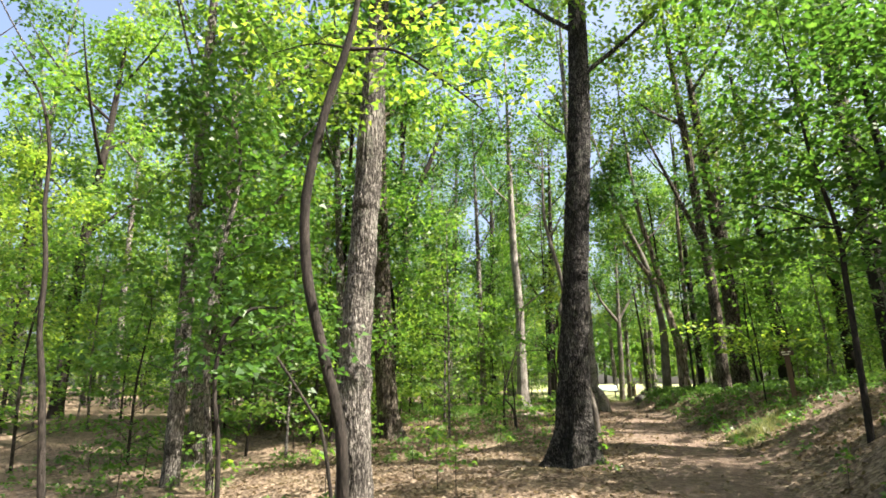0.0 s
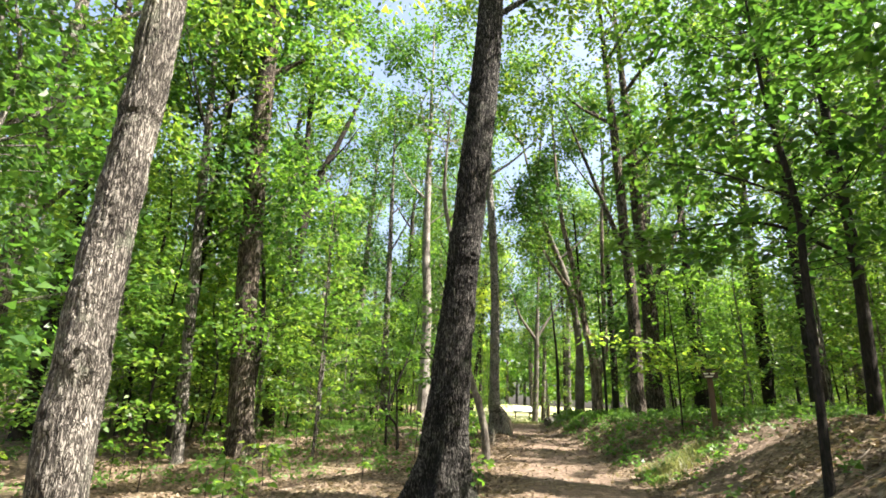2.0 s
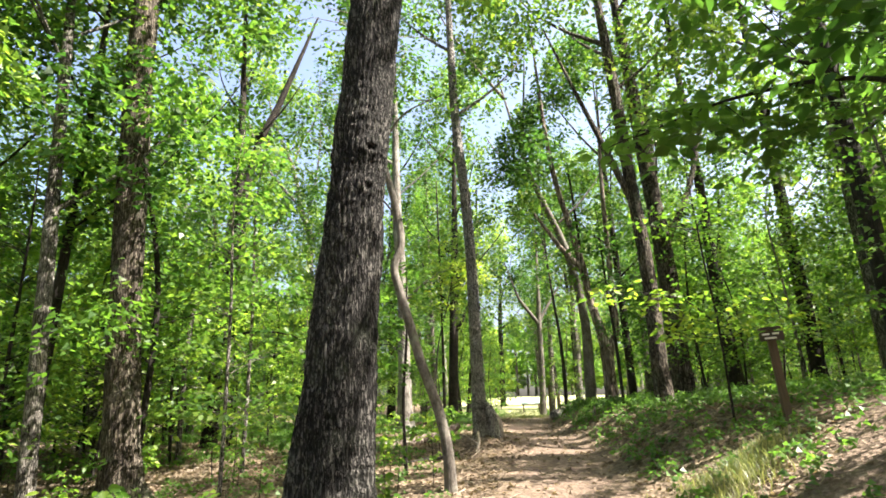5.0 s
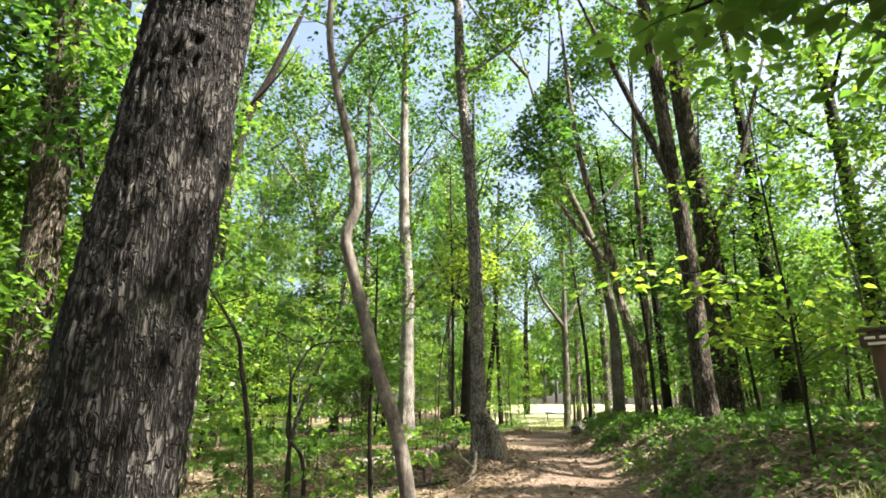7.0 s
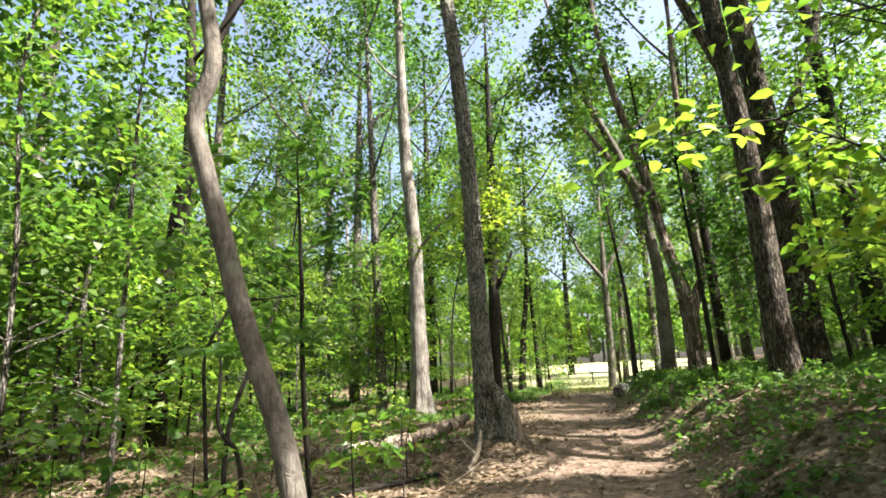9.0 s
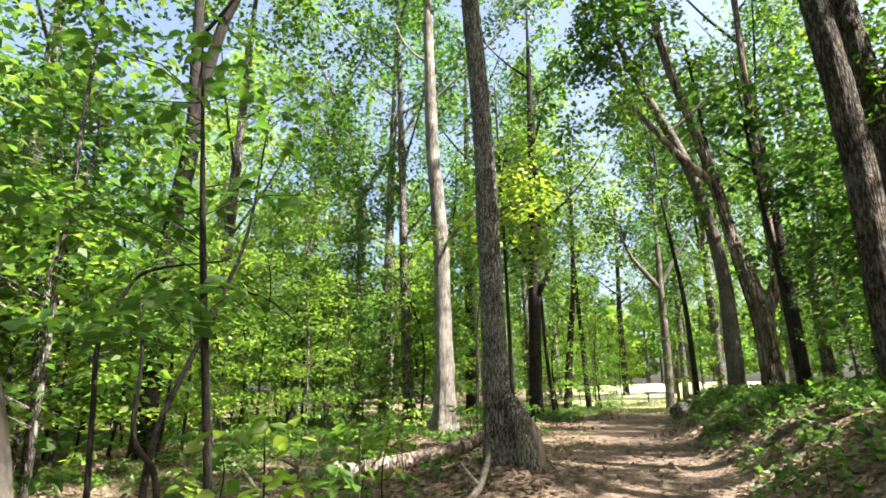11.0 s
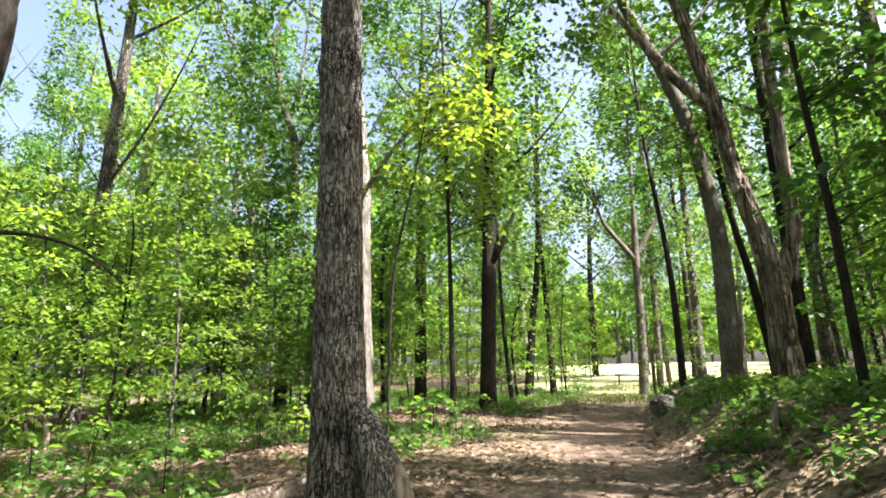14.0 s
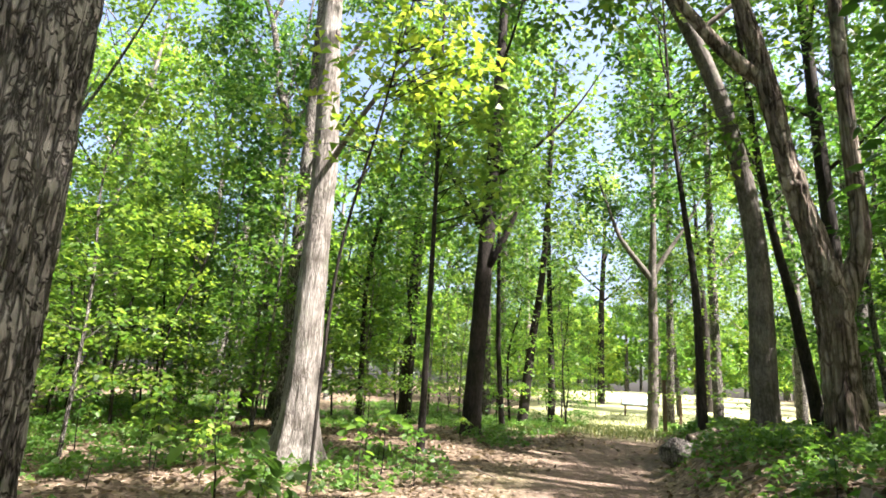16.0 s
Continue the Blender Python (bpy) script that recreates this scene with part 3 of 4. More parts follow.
v, f = tube([(0.06, -0.06, 0.72, 0.06), (0.17, -0.12, 0.5, 0.105), (0.26, -0.16, 0.25, 0.12), (0.31, -0.18, -0.12, 0.14)], 80, 48, 5, ridges=14, depth=0.008)
part("buttress", mesh_of("buttress", v, f, BARK_PLATE, True), t)
v, f = tube([(0.33, -0.2, 0.42, 0.02), (0.365, -0.22, 0.3, 0.05), (0.385, -0.22, 0.1, 0.06), (0.4, -0.22, -0.1, 0.065)], 40, 24, 6, lumps=0.15)
part("scar", mesh_of("scar", v, f, WOOD_DEAD, True), t, "pale bare wood where the bark is gone")
x, y, stem = world_stem([(3.48, 27.4, 1.2, 0.28), (3.47, 27.4, 2.2, 0.235), (3.45, 27.4, 4, 0.205), (3.44, 27.4, 5.5, 0.19), (3.36, 27.4, 7, 0.175), (3.23, 27.4, 9.5, 0.155), (3.1, 27.4, 20, 0.02)])
tree("pale_tree", x, y, stem, BARK_PALE, "tall pale trunk with whitish flaking bark", 16, rings=170, sides=60, reach=0.5, flare=0.85, lumps=0.06, ridges=16, depth=0.006,
     limbs=[[(0, 0, 4.4, 0.05), (0.8, -0.9, 5.0, 0.035), (1.8, -2.2, 5.3, 0.015)]] + auto_limbs(rng, stem, 5, 8, 16, 3, 0.05), crown=tall_crown(rng, -0.2, 0, 8.5, 20, 3.2, 162, 66, 0.170, 0.9, 2))
# both twins' crowns are enlarged and shifted sunward to shade the left-hand saplings
x, y, stem = world_stem([(9.28, 20.4, 1.95, 0.215), (9.24, 20.4, 2.6, 0.194), (9.23, 20.4, 4.9, 0.172), (9.03, 20.4, 7.8, 0.146), (8.88, 20.4, 10.4, 0.138), (8.3, 20.4, 18, 0.026)])
tree("twin_tree", x, y, stem, BARK_BROWN, "brown-grey trunk close beside its twin on the bank", 17, rings=140, sides=50, flare=0.5, ridges=20, depth=0.014, group="twin trees",
     limbs=[[(-0.1, 0, 4.6, 0.09), (-0.7, 0, 6.2, 0.08), (-1.5, 0, 8.2, 0.05), (-2.2, 0, 10, 0.02)]] + auto_limbs(rng, stem, 4, 8, 14, 3, 0.07), crown=tall_crown(rng, -1.5, -2.0, 7.5, 18, 4.2, 230, 66, 0.155, 0.9, 2))
x, y, stem = world_stem([(10.6, 22.0, 2.1, 0.292), (10.56, 22, 2.8, 0.267), (10.54, 22, 5.3, 0.249), (10.36, 22, 8.0, 0.215), (10.2, 22, 10.4, 0.189), (9.6, 22, 19, 0.026)])
tree("twin_tree", x, y, stem, BARK_BROWN, "thick grey-brown trunk close beside its twin on the bank", 18, rings=140, sides=50, flare=0.5, ridges=24, depth=0.016, group="twin trees",
     limbs=[[(0, 0, 4.2, 0.1), (0.9, 0, 5.9, 0.08), (1.6, 0, 8, 0.05), (2.4, 0.2, 10, 0.02)]] + auto_limbs(rng, stem, 5, 8, 15, 3, 0.08), crown=tall_crown(rng, -0.6, -1.5, 8, 19, 4.2, 220, 66, 0.155, 0.9, 2))
x, y, stem = world_stem([(10.42, 28.9, 2.2, 0.211), (10.45, 28.9, 2.8, 0.198), (10.47, 28.9, 5.0, 0.172), (10.2, 28.9, 6.95, 0.145), (9.75, 28.9, 8.55, 0.132), (8.6, 28.9, 11.5, 0.088), (7.5, 28.9, 16, 0.018)])
tree("leaning_tree", x, y, stem, BARK_SMOOTH, "grey trunk that leans over the trail", 19, rings=140, sides=48, flare=0.4, ridges=16, depth=0.006,
     limbs=auto_limbs(rng, stem, 5, 7, 13, 3, 0.07), crown=tall_crown(rng, -2.2, 0, 8, 17, 3.4, 162, 66, 0.170, 0.9, 2))
x, y, stem = world_stem([(10.3, 26.4, 2.2, 0.235), (10.29, 26.4, 2.9, 0.205), (10.25, 26.4, 3.6, 0.2), (10.14, 26.4, 4.3, 0.16), (9.9, 26.4, 5.3, 0.125), (9.74, 26.4, 6.3, 0.126), (9.58, 26.4, 7.15, 0.115), (9.38, 26.4, 8.05, 0.101), (8.8, 26.4, 11, 0.072), (8.4, 26.4, 17, 0.014)])
tree("broken_tree", x, y, stem, BARK_RED, "forked old tree with stripped reddish bark and torn wood", 20, rings=180, sides=60, flare=0.15, ridges=12, depth=0.024, lumps=0.1,
     knots=((0.9, 290, 0.16, -0.05), (3.4, 270, 0.14, 0.05)), limbs=[[(0.0, 0, 1.5, 0.16), (0.26, 0, 2.1, 0.125), (0.38, 0, 2.5, 0.115), (0.37, 0, 3.6, 0.1), (0.37, 0, 4.6, 0.095), (0.4, 0, 8, 0.07), (0.6, 0, 12, 0.02)],
            [(-0.62, 0, 4.6, 0.1), (-1.05, 0, 5.0, 0.095), (-1.45, 0, 5.5, 0.08), (-2.2, 0, 6.6, 0.05)]], crown=tall_crown(rng, -1.0, 0, 8, 16, 3.2, 152, 66, 0.170, 0.9, 2))
x, y, stem = world_stem([(11.5, 40, 1.75, 0.180), (11.6, 40, 4.5, 0.158), (11.63, 40, 7, 0.137), (11.7, 40, 9, 0.094), (11.8, 40, 15, 0.014)])
tree("far_tree", x, y, stem, BARK_SMOOTH, "slender forked tree at the edge of the meadow", 21, rings=80, sides=20, flare=0.3,
     limbs=[[(0.1, 0, 5.1, 0.12), (-0.75, 0, 6.25, 0.09), (-1.1, 0, 6.9, 0.07), (-1.8, 0, 9, 0.02)], [(0.1, 0, 5.2, 0.11), (0.65, 0, 6.1, 0.08), (1.25, 0, 7, 0.05), (2, 0, 8.4, 0.02)]], crown=tall_crown(rng, 0.2, 0, 7, 15, 2.8, 91, 66, 0.201, 0.9, 2))
tree("forked_tree", -1.20, 37.0, [(0, 0, 0, 0.22), (0.15, 0.00, 4.53, 0.190), (0.20, 0.00, 9.07, 0.160), (-0.34, 0.00, 11.12, 0.130), (-0.85, 0.00, 13.41, 0.100), (-2.03, 0.00, 16.33, 0.060), (-2.76, 0.00, 20.00, 0.020)], BARK_GREY, "grey tree forking into several slender limbs high up", 24, rings=90, sides=20, flare=0.3,
     limbs=[[(-0.34, 0.00, 11.12, 0.080), (-2.34, 0.00, 13.57, 0.060), (-3.35, 0.00, 16.23, 0.050), (-4.07, 0.00, 19.18, 0.015)], [(-0.85, 0.00, 13.41, 0.070), (-0.41, 0.00, 14.96, 0.055), (0.22, 0.00, 16.27, 0.045), (0.52, 0.00, 19.59, 0.012)], [(0.20, 0.00, 9.07, 0.110), (0.81, 0.00, 10.16, 0.100), (1.65, 0.00, 11.48, 0.085), (2.73, 0.00, 13.33, 0.060), (3.57, 0.00, 15.91, 0.020)], [(-0.07, 0.00, 10.09, 0.060), (0.34, 0.00, 12.37, 0.050), (0.54, 0.00, 14.93, 0.040), (0.48, 0.00, 18.18, 0.012)]], crown=tall_crown(rng, 0.5, 0, 9.5, 20, 3.8, 130, 50, 0.18, 0.9, 2))
SLIM = "thin dark straight trunk at the wood's edge"
for k, (pts, rr, nspray) in enumerate((
        ([(9.46, 28.8, 2.1), (9.42, 28.8, 4.2), (9.25, 28.8, 6), (9.1, 28.8, 8), (9.0, 28.8, 13)], 0.075, 110), ([(7.1, 38, 1.6), (7.35, 38, 4), (7.7, 38, 7), (8, 38, 14)], 0.17, 160),
        ([(8.3, 41, 1.7), (8.25, 41, 4), (8.1, 41, 8), (8, 41, 14)], 0.14, 160), ([(5.0, 29.4, 1.45), (5.0, 29.4, 3), (4.98, 29.4, 6), (4.9, 29.4, 11)], 0.07, 130),
        ([(6.5, 36, 1.6), (6.3, 36, 4), (6.2, 36, 8), (6.2, 36, 13)], 0.08, 120), ([(11.6, 29.5, 2.2), (11.3, 29.5, 4), (10.9, 29.5, 6.5), (10.5, 29.5, 12)], 0.11, 130),
        ([(13.6, 24.5, 3), (13.4, 24.5, 6), (13.3, 24.5, 10), (13, 24.5, 16)], 0.24, 200))):
    x, y, stem = world_stem([(*p, rr * (1 - 0.22 * i)) for i, p in enumerate(pts)])
    tree("slender_tree", x, y, stem, BARK_DARK, SLIM, 30 + k, rings=60, sides=14, flare=0.25, crown=tall_crown(rng, stem[-1][0] * 0.8, 0, 4.2, stem[-1][2] + 0.6, 2.2, nspray, 13, 0.19), group="slender trees", twigs=0.012)
x, y, stem = world_stem([(5.7, 33, 1.65, 0.225), (5.75, 33, 2.4, 0.203), (5.89, 33, 5.8, 0.188), (6.03, 33, 9.4, 0.150), (6.2, 33, 17, 0.022)])
tree("dark_tree", x, y, stem, BARK_DARK, "dark trunk with broken side limbs", 23, rings=120, sides=32, flare=0.4, ridges=18, depth=0.01,
     limbs=[[(0.15, 0, 3.7, 0.1), (0.5, -0.2, 4.3, 0.08), (0.9, -0.3, 5.2, 0.05)], [(0.2, 0, 4.6, 0.09), (-0.5, 0, 5.8, 0.06), (-1.2, 0, 7, 0.03)]] + auto_limbs(rng, stem, 5, 5, 13, 2.6, 0.05), crown=tall_crown(rng, 0.3, 0, 5, 17, 3.4, 227, 66, 0.170, 0.9, 2))
# slim crooked trees by the trail
x, y, stem = world_stem([(3.61, 14.95, 0.85, 0.082), (3.56, 14.90, 1.27, 0.074), (3.44, 14.90, 1.83, 0.070), (3.23, 14.90, 2.41, 0.067), (3.10, 14.90, 2.87, 0.064), (2.94, 14.90, 3.43, 0.060), (2.86, 14.90, 3.79, 0.059), (2.96, 14.90, 4.17, 0.056), (2.87, 14.90, 4.76, 0.051), (2.64, 14.90, 5.70, 0.044), (2.54, 14.90, 6.50, 0.036), (2.59, 14.90, 8.20, 0.014)])
tree("crooked_sapling", x, y, stem, BARK_SMOOTH, "slim crooked grey tree leaning beside the trail", 41, rings=260, sides=40, flare=0.2, lumps=0.05, limbs=[[(-0.95, -0.05, 4.9, 0.02), (-0.6, -0.2, 5.4, 0.014), (0.0, -0.3, 5.7, 0.006)]],
     crown=[((-1.1, 0, 7.3), (1.6, 1.6, 0.8), 50, 0.4, 16, 0.13), ((-1.5, 0.6, 6.0), (1.2, 1.0, 0.4), 16, 0.35, 14, 0.12)], leaf=LEAF_MAPLE, twigs=0.01)
x, y, stem = world_stem([(-1.06, 6.4, 0.4, 0.062), (-1.11, 6.4, 1.04, 0.06), (-1.19, 6.4, 1.49, 0.058), (-1.36, 6.4, 2.07, 0.058), (-1.55, 6.4, 2.8, 0.058), (-1.62, 6.4, 3.44, 0.056), (-1.61, 6.4, 3.91, 0.054), (-1.46, 6.4, 4.82, 0.05), (-1.23, 6.4, 5.71, 0.045), (-1.13, 6.4, 6.34, 0.036), (-1.0, 6.4, 8.2, 0.012)])
tree("curved_sapling", x, y, stem, BARK_DARK, "curved dark sapling bowed before the grey trunk", 42, rings=200, sides=28, flare=0.2, lumps=0.08, limbs=[[(-0.13, 0, 5.5, 0.024), (0.4, 0.2, 5.6, 0.018), (1.0, 0.4, 5.3, 0.014), (1.5, 0.5, 4.95, 0.008)], [(-0.1, 0, 5.5, 0.02), (-0.7, 0.5, 5.9, 0.012), (-1.4, 0.9, 6.0, 0.005)]],
     crown=[((0.5, 1.0, 5.6), (2.0, 1.4, 0.8), 46, 0.42, 16, 0.12), ((-0.9, 0.9, 6.2), (1.6, 1.4, 0.7), 30, 0.42, 15, 0.12)], leaf=LEAF_MAPLE, twigs=0.008)
for k, pts in enumerate((
        [(-2.35, 6.5, 0.2, 0.03), (-2.4, 6.5, 1.0, 0.026), (-2.5, 6.5, 1.7, 0.024), (-2.45, 6.5, 2.2, 0.022), (-2.2, 6.5, 2.5, 0.02), (-1.9, 6.6, 2.55, 0.006)],
        [(-4.04, 6.5, 0.2, 0.04), (-4.31, 6.5, 1.6, 0.034), (-4.45, 6.5, 2.3, 0.03), (-4.5, 6.5, 3, 0.027), (-4.62, 6.5, 3.7, 0.024), (-4.68, 6.5, 4.4, 0.02), (-4.9, 6.5, 5.1, 0.016), (-5.35, 6.5, 5.7, 0.006)],
        [(-1.05, 6.1, 0.4, 0.02), (-1.24, 6.1, 1.15, 0.018), (-1.42, 6.1, 1.5, 0.016), (-1.75, 6.1, 1.97, 0.012)],
        [(2.55, 13.2, 0.6, 0.022), (2.5, 13.2, 1.4, 0.02), (2.44, 13.2, 1.87, 0.018), (2.36, 13.2, 2.25, 0.016), (2.3, 13.2, 2.5, 0.014), (2.0, 13.3, 2.9, 0.005)],
        [(2.0, 17.5, 0.9, 0.024), (1.92, 17.5, 1.9, 0.02), (1.9, 17.5, 2.4, 0.018), (2.05, 17.5, 2.75, 0.016), (2.25, 17.5, 2.95, 0.013), (2.85, 17.5, 3.0, 0.006)],
        [(1.75, 18.5, 0.8, 0.034), (1.75, 18.6, 1.6, 0.03), (1.95, 18.8, 2.4, 0.026), (2.2, 18.9, 3.1, 0.022), (2.36, 19, 3.8, 0.016), (2.5, 19, 5, 0.006)],
        [(2.06, 18.3, 0.9, 0.03), (1.98, 18.3, 1.35, 0.028), (1.75, 18.3, 1.7, 0.024), (1.75, 18.3, 2.4, 0.016), (1.6, 18.3, 3.2, 0.006)])):
    x, y, stem = world_stem(pts)
    top = stem[-1]
    tree("bent_sapling", x, y, stem, BARK_DARK, "thin dark bent sapling with a few leaves", 50 + k, rings=60, sides=10, flare=0.15, lumps=0.1, group="bent saplings",
         crown=[((top[0], top[1] + 0.2, top[2] - 0.1), (0.9, 0.8, 0.35), 13, 0.32, 13, 0.11)], leaf=LEAF_DARK, twigs=0.005)
# young tree on the bank with dark leaves, and its taller neighbour that hangs over the trail
x, y, stem = world_stem([(5.44, 8.1, 1.5, 0.045), (5.46, 8.1, 2.2, 0.041), (5.47, 8.1, 3.2, 0.038), (5.48, 8.1, 3.8, 0.035), (5.34, 8.1, 4.6, 0.028), (5.22, 8.1, 5.4, 0.02), (5.1, 8.1, 7.5, 0.006)])
tree("bank_sapling", x, y, stem, BARK_DARK, "thin dark young tree with dense shaded leaves on the bank", 61, rings=90, sides=16, flare=0.2, limbs=[[(0.03, 0, 2.5, 0.018), (0.5, 0.2, 3.0, 0.012), (1.1, 0.4, 3.3, 0.005)], [(0, 0, 2.9, 0.016), (-0.6, 0.4, 3.3, 0.01), (-1.2, 0.7, 3.5, 0.004)]],
     crown=[((0.2, 0.5, 2.6), (1.3, 1.2, 0.5), 26, 0.34, 15, 0.125, 1), ((-0.3, 0.5, 3.7), (1.6, 1.4, 0.6), 42, 0.36, 15, 0.125, 1), ((-0.1, 0.3, 5.0), (1.5, 1.4, 0.8), 46, 0.38, 15, 0.13, 1), ((0.6, -0.4, 4.3), (1.5, 1.0, 0.9), 40, 0.38, 15, 0.13, 1), ((-0.4, 0.2, 6.4), (1.7, 1.4, 0.7), 44, 0.4, 15, 0.13, 1), ((0.1, 0.1, 7.2), (2.0, 1.8, 0.7), 50, 0.4, 15, 0.13, 1), ((1.2, -0.9, 5.4), (1.4, 1.0, 0.8), 34, 0.4, 15, 0.13, 1)], leaf=LEAF_DARK, twigs=0.007)
# its high crown is added to thicken the leaf roof and shade the left-hand leaves
x, y, stem = world_stem([(8.72, 11.1, 2.0, 0.1), (8.74, 11.1, 2.8, 0.095), (8.75, 11.1, 4.5, 0.085), (8.6, 11.1, 7, 0.07), (8.4, 11.1, 11, 0.045), (8.2, 11.1, 15, 0.012)])
tree("bank_tree", x, y, stem, BARK_DARK, "dark young tree whose big leaves hang over the trail", 62, rings=80, sides=18, flare=0.2,
     limbs=[[(0, 0, 2.4, 0.035), (-1.1, 0.3, 3.0, 0.028), (-2.3, 0.6, 2.95, 0.018), (-3.4, 0.9, 2.6, 0.008)], [(0, 0, 3.6, 0.03), (-0.9, -0.6, 4.3, 0.02), (-2.0, -1.0, 4.6, 0.008)]],
     crown=[((-2.6, 0.8, 2.6), (1.3, 0.8, 0.4), 40, 0.34, 12, 0.16, 1), ((-1.2, 0.4, 2.9), (1.1, 0.8, 0.4), 22, 0.34, 12, 0.16, 1), ((-2.3, 0.2, 3.9), (1.6, 1.0, 0.5), 44, 0.36, 12, 0.17, 1), ((0.3, 0.3, 4.0), (1.8, 1.6, 0.9), 50, 0.4, 13, 0.16, 1), ((0, 0, 6), (2, 2, 1.2), 60, 0.45, 13, 0.16)] + tall_crown(rng, -0.6, 0, 6.5, 14, 3.6, 160, 60, 0.16, 0.9), leaf=LEAF_DARK, twigs=0.008)
x, y, stem = world_stem([(7.9, 15.3, 1.8, 0.02), (7.8, 15.2, 3, 0.017), (7.6, 15, 4, 0.013), (7.5, 15, 6, 0.005)])
tree("young_maple", x, y, stem, BARK_DARK, "young maple with sunlit yellow-green tiers of leaves", 63, rings=40, sides=10, flare=0.1, limbs=[[(-0.1, 0, 1.5, 0.015), (-0.8, -0.5, 1.75, 0.01), (-1.7, -1.1, 1.75, 0.004)]],
     crown=[((-1.3, -0.8, 1.75), (1.2, 0.8, 0.12), 24, 0.34, 18, 0.12, 1), ((0.3, 0.3, 1.5), (1.3, 1.0, 0.15), 22, 0.34, 16, 0.12, 1), ((-0.3, 0, 3.2), (1.4, 1.2, 0.3), 26, 0.36, 15, 0.12)], leaf=LEAF_YELLOW, twigs=0.007)
x, y, stem = world_stem([(9.15, 22.6, 2, 0.05), (9.1, 22.6, 3.6, 0.042), (9.0, 22.6, 5, 0.03), (8.9, 22.6, 7.5, 0.008)])
tree("young_maple", x, y, stem, BARK_DARK, "young maple with large dark leaves by the torn old tree", 64, rings=40, sides=12, flare=0.1,
     crown=[((0.4, -0.2, 2.2), (1.2, 0.9, 0.4), 22, 0.36, 13, 0.15, 1), ((0.5, -0.2, 3.4), (1.3, 1.0, 0.6), 34, 0.36, 13, 0.15, 1), ((0.3, 0, 4.8), (1.5, 1.2, 0.7), 36, 0.4, 13, 0.15, 1)], leaf=LEAF_DARK, twigs=0.008)
x, y, stem = world_stem([(4.3, 25.3, 1.2, 0.02), (4.4, 25.2, 3.6, 0.018), (4.8, 25, 5.4, 0.015), (5.2, 24.9, 7.6, 0.005)])
tree("young_maple", x, y, stem, BARK_DARK, "young maple turning yellow in the sun", 65, rings=50, sides=12, flare=0.1,
     crown=[((1.0, -0.4, 4.9), (1.2, 0.9, 0.45), 46, 0.4, 18, 0.13), ((0.1, 0, 4.0), (1.2, 1.0, 0.4), 16, 0.36, 15, 0.13), ((0.6, 0, 6), (1.3, 1.1, 0.5), 26, 0.36, 15, 0.13)], leaf=LEAF_GOLD, twigs=0.008)
x, y, stem = world_stem([(3.1, 17.2, 0.9, 0.03), (3.05, 17, 2, 0.026), (3.1, 16.7, 3, 0.02), (3.1, 16.5, 4.2, 0.006)])
tree("young_maple", x, y, stem, BARK_DARK, "young maple with broad green leaves near the trail", 66, rings=40, sides=10, flare=0.1,
     crown=[((-0.3, -0.6, 1.75), (0.8, 0.6, 0.2), 13, 0.3, 13, 0.12, 1), ((-0.5, -0.4, 2.5), (1.1, 0.7, 0.25), 18, 0.3, 13, 0.12, 1), ((-0.5, -0.3, 3.3), (1.1, 0.8, 0.3), 20, 0.32, 13, 0.12, 1)], leaf=LEAF_DARK, twigs=0.006)
for k, (px, py, rr, h, lx) in enumerate(((-2.75, 17.0, 0.14, 14, -0.9), (-3.2, 17.7, 0.1, 13, 0.3), (2.0, 31, 0.16, 16, -0.4), (0.4, 35, 0.2, 18, 0.5), (3.2, 40, 0.24, 18, 0.2), (-6, 15, 0.2, 17, 0.4), (-5.2, 12, 0.16, 16, -0.3),
                                             (-7.5, 20, 0.22, 18, 0.4), (-5, 24, 0.18, 17, 0.2), (-3.6, 30, 0.2, 17, 0.6), (13.2, 31.5, 0.17, 16, -0.3), (15.5, 35, 0.2, 17, 0.2), (14, 41, 0.18, 15, 0.1), (12.5, 17, 0.2, 17, -0.5), (12, 13.5, 0.15, 15, 0.3), (14.5, 19.5, 0.24, 18, -0.3), (15, 14, 0.2, 17, 0.2), (11.2, 9, 0.14, 14, -0.4), (13.5, 28, 0.2, 16, 0.2), (16, 24, 0.22, 18, -0.4))):
    standing("forest_tree", px, py, rr, h, (BARK_GREY, BARK_DARK, BARK_GREY)[k % 3], ("grey forest trunk with a high leafy crown", "dark forest trunk with a high leafy crown", "brown-grey forest trunk with a high leafy crown")[k % 3], 70 + k, lean=(lx, 0.2), z0=5.0, rad=3.2, sprays=110, per=76, size=0.17, rings=60, sides=18, flare=0.35, group="forest trees")

# background woods: a few kinds, repeated
KINDS = []
for k in range(5):
    rng = np.random.default_rng(100 + k)
    KINDS.append(standing("forest_tree", -30 - 7 * k, 62 + 3 * k, rng.uniform(0.14, 0.26), rng.uniform(15, 20), (BARK_GREY, BARK_DARK, BARK_GREY, BARK_PALE, BARK_DARK)[k], "forest tree with a tall bare trunk and leafy crown", 100 + k,
                          lean=(rng.uniform(-1, 1), rng.uniform(-1, 1)), bend=(rng.uniform(-0.3, 0.3), 0), z0=rng.uniform(4.5, 7), rad=rng.uniform(3, 4), sprays=84, per=76, size=0.205, rings=30, sides=10, flare=0.3, leaf=(LEAF_HIGH, LEAF_MAPLE)[k % 2], group="forest trees"))
YOUNG = []
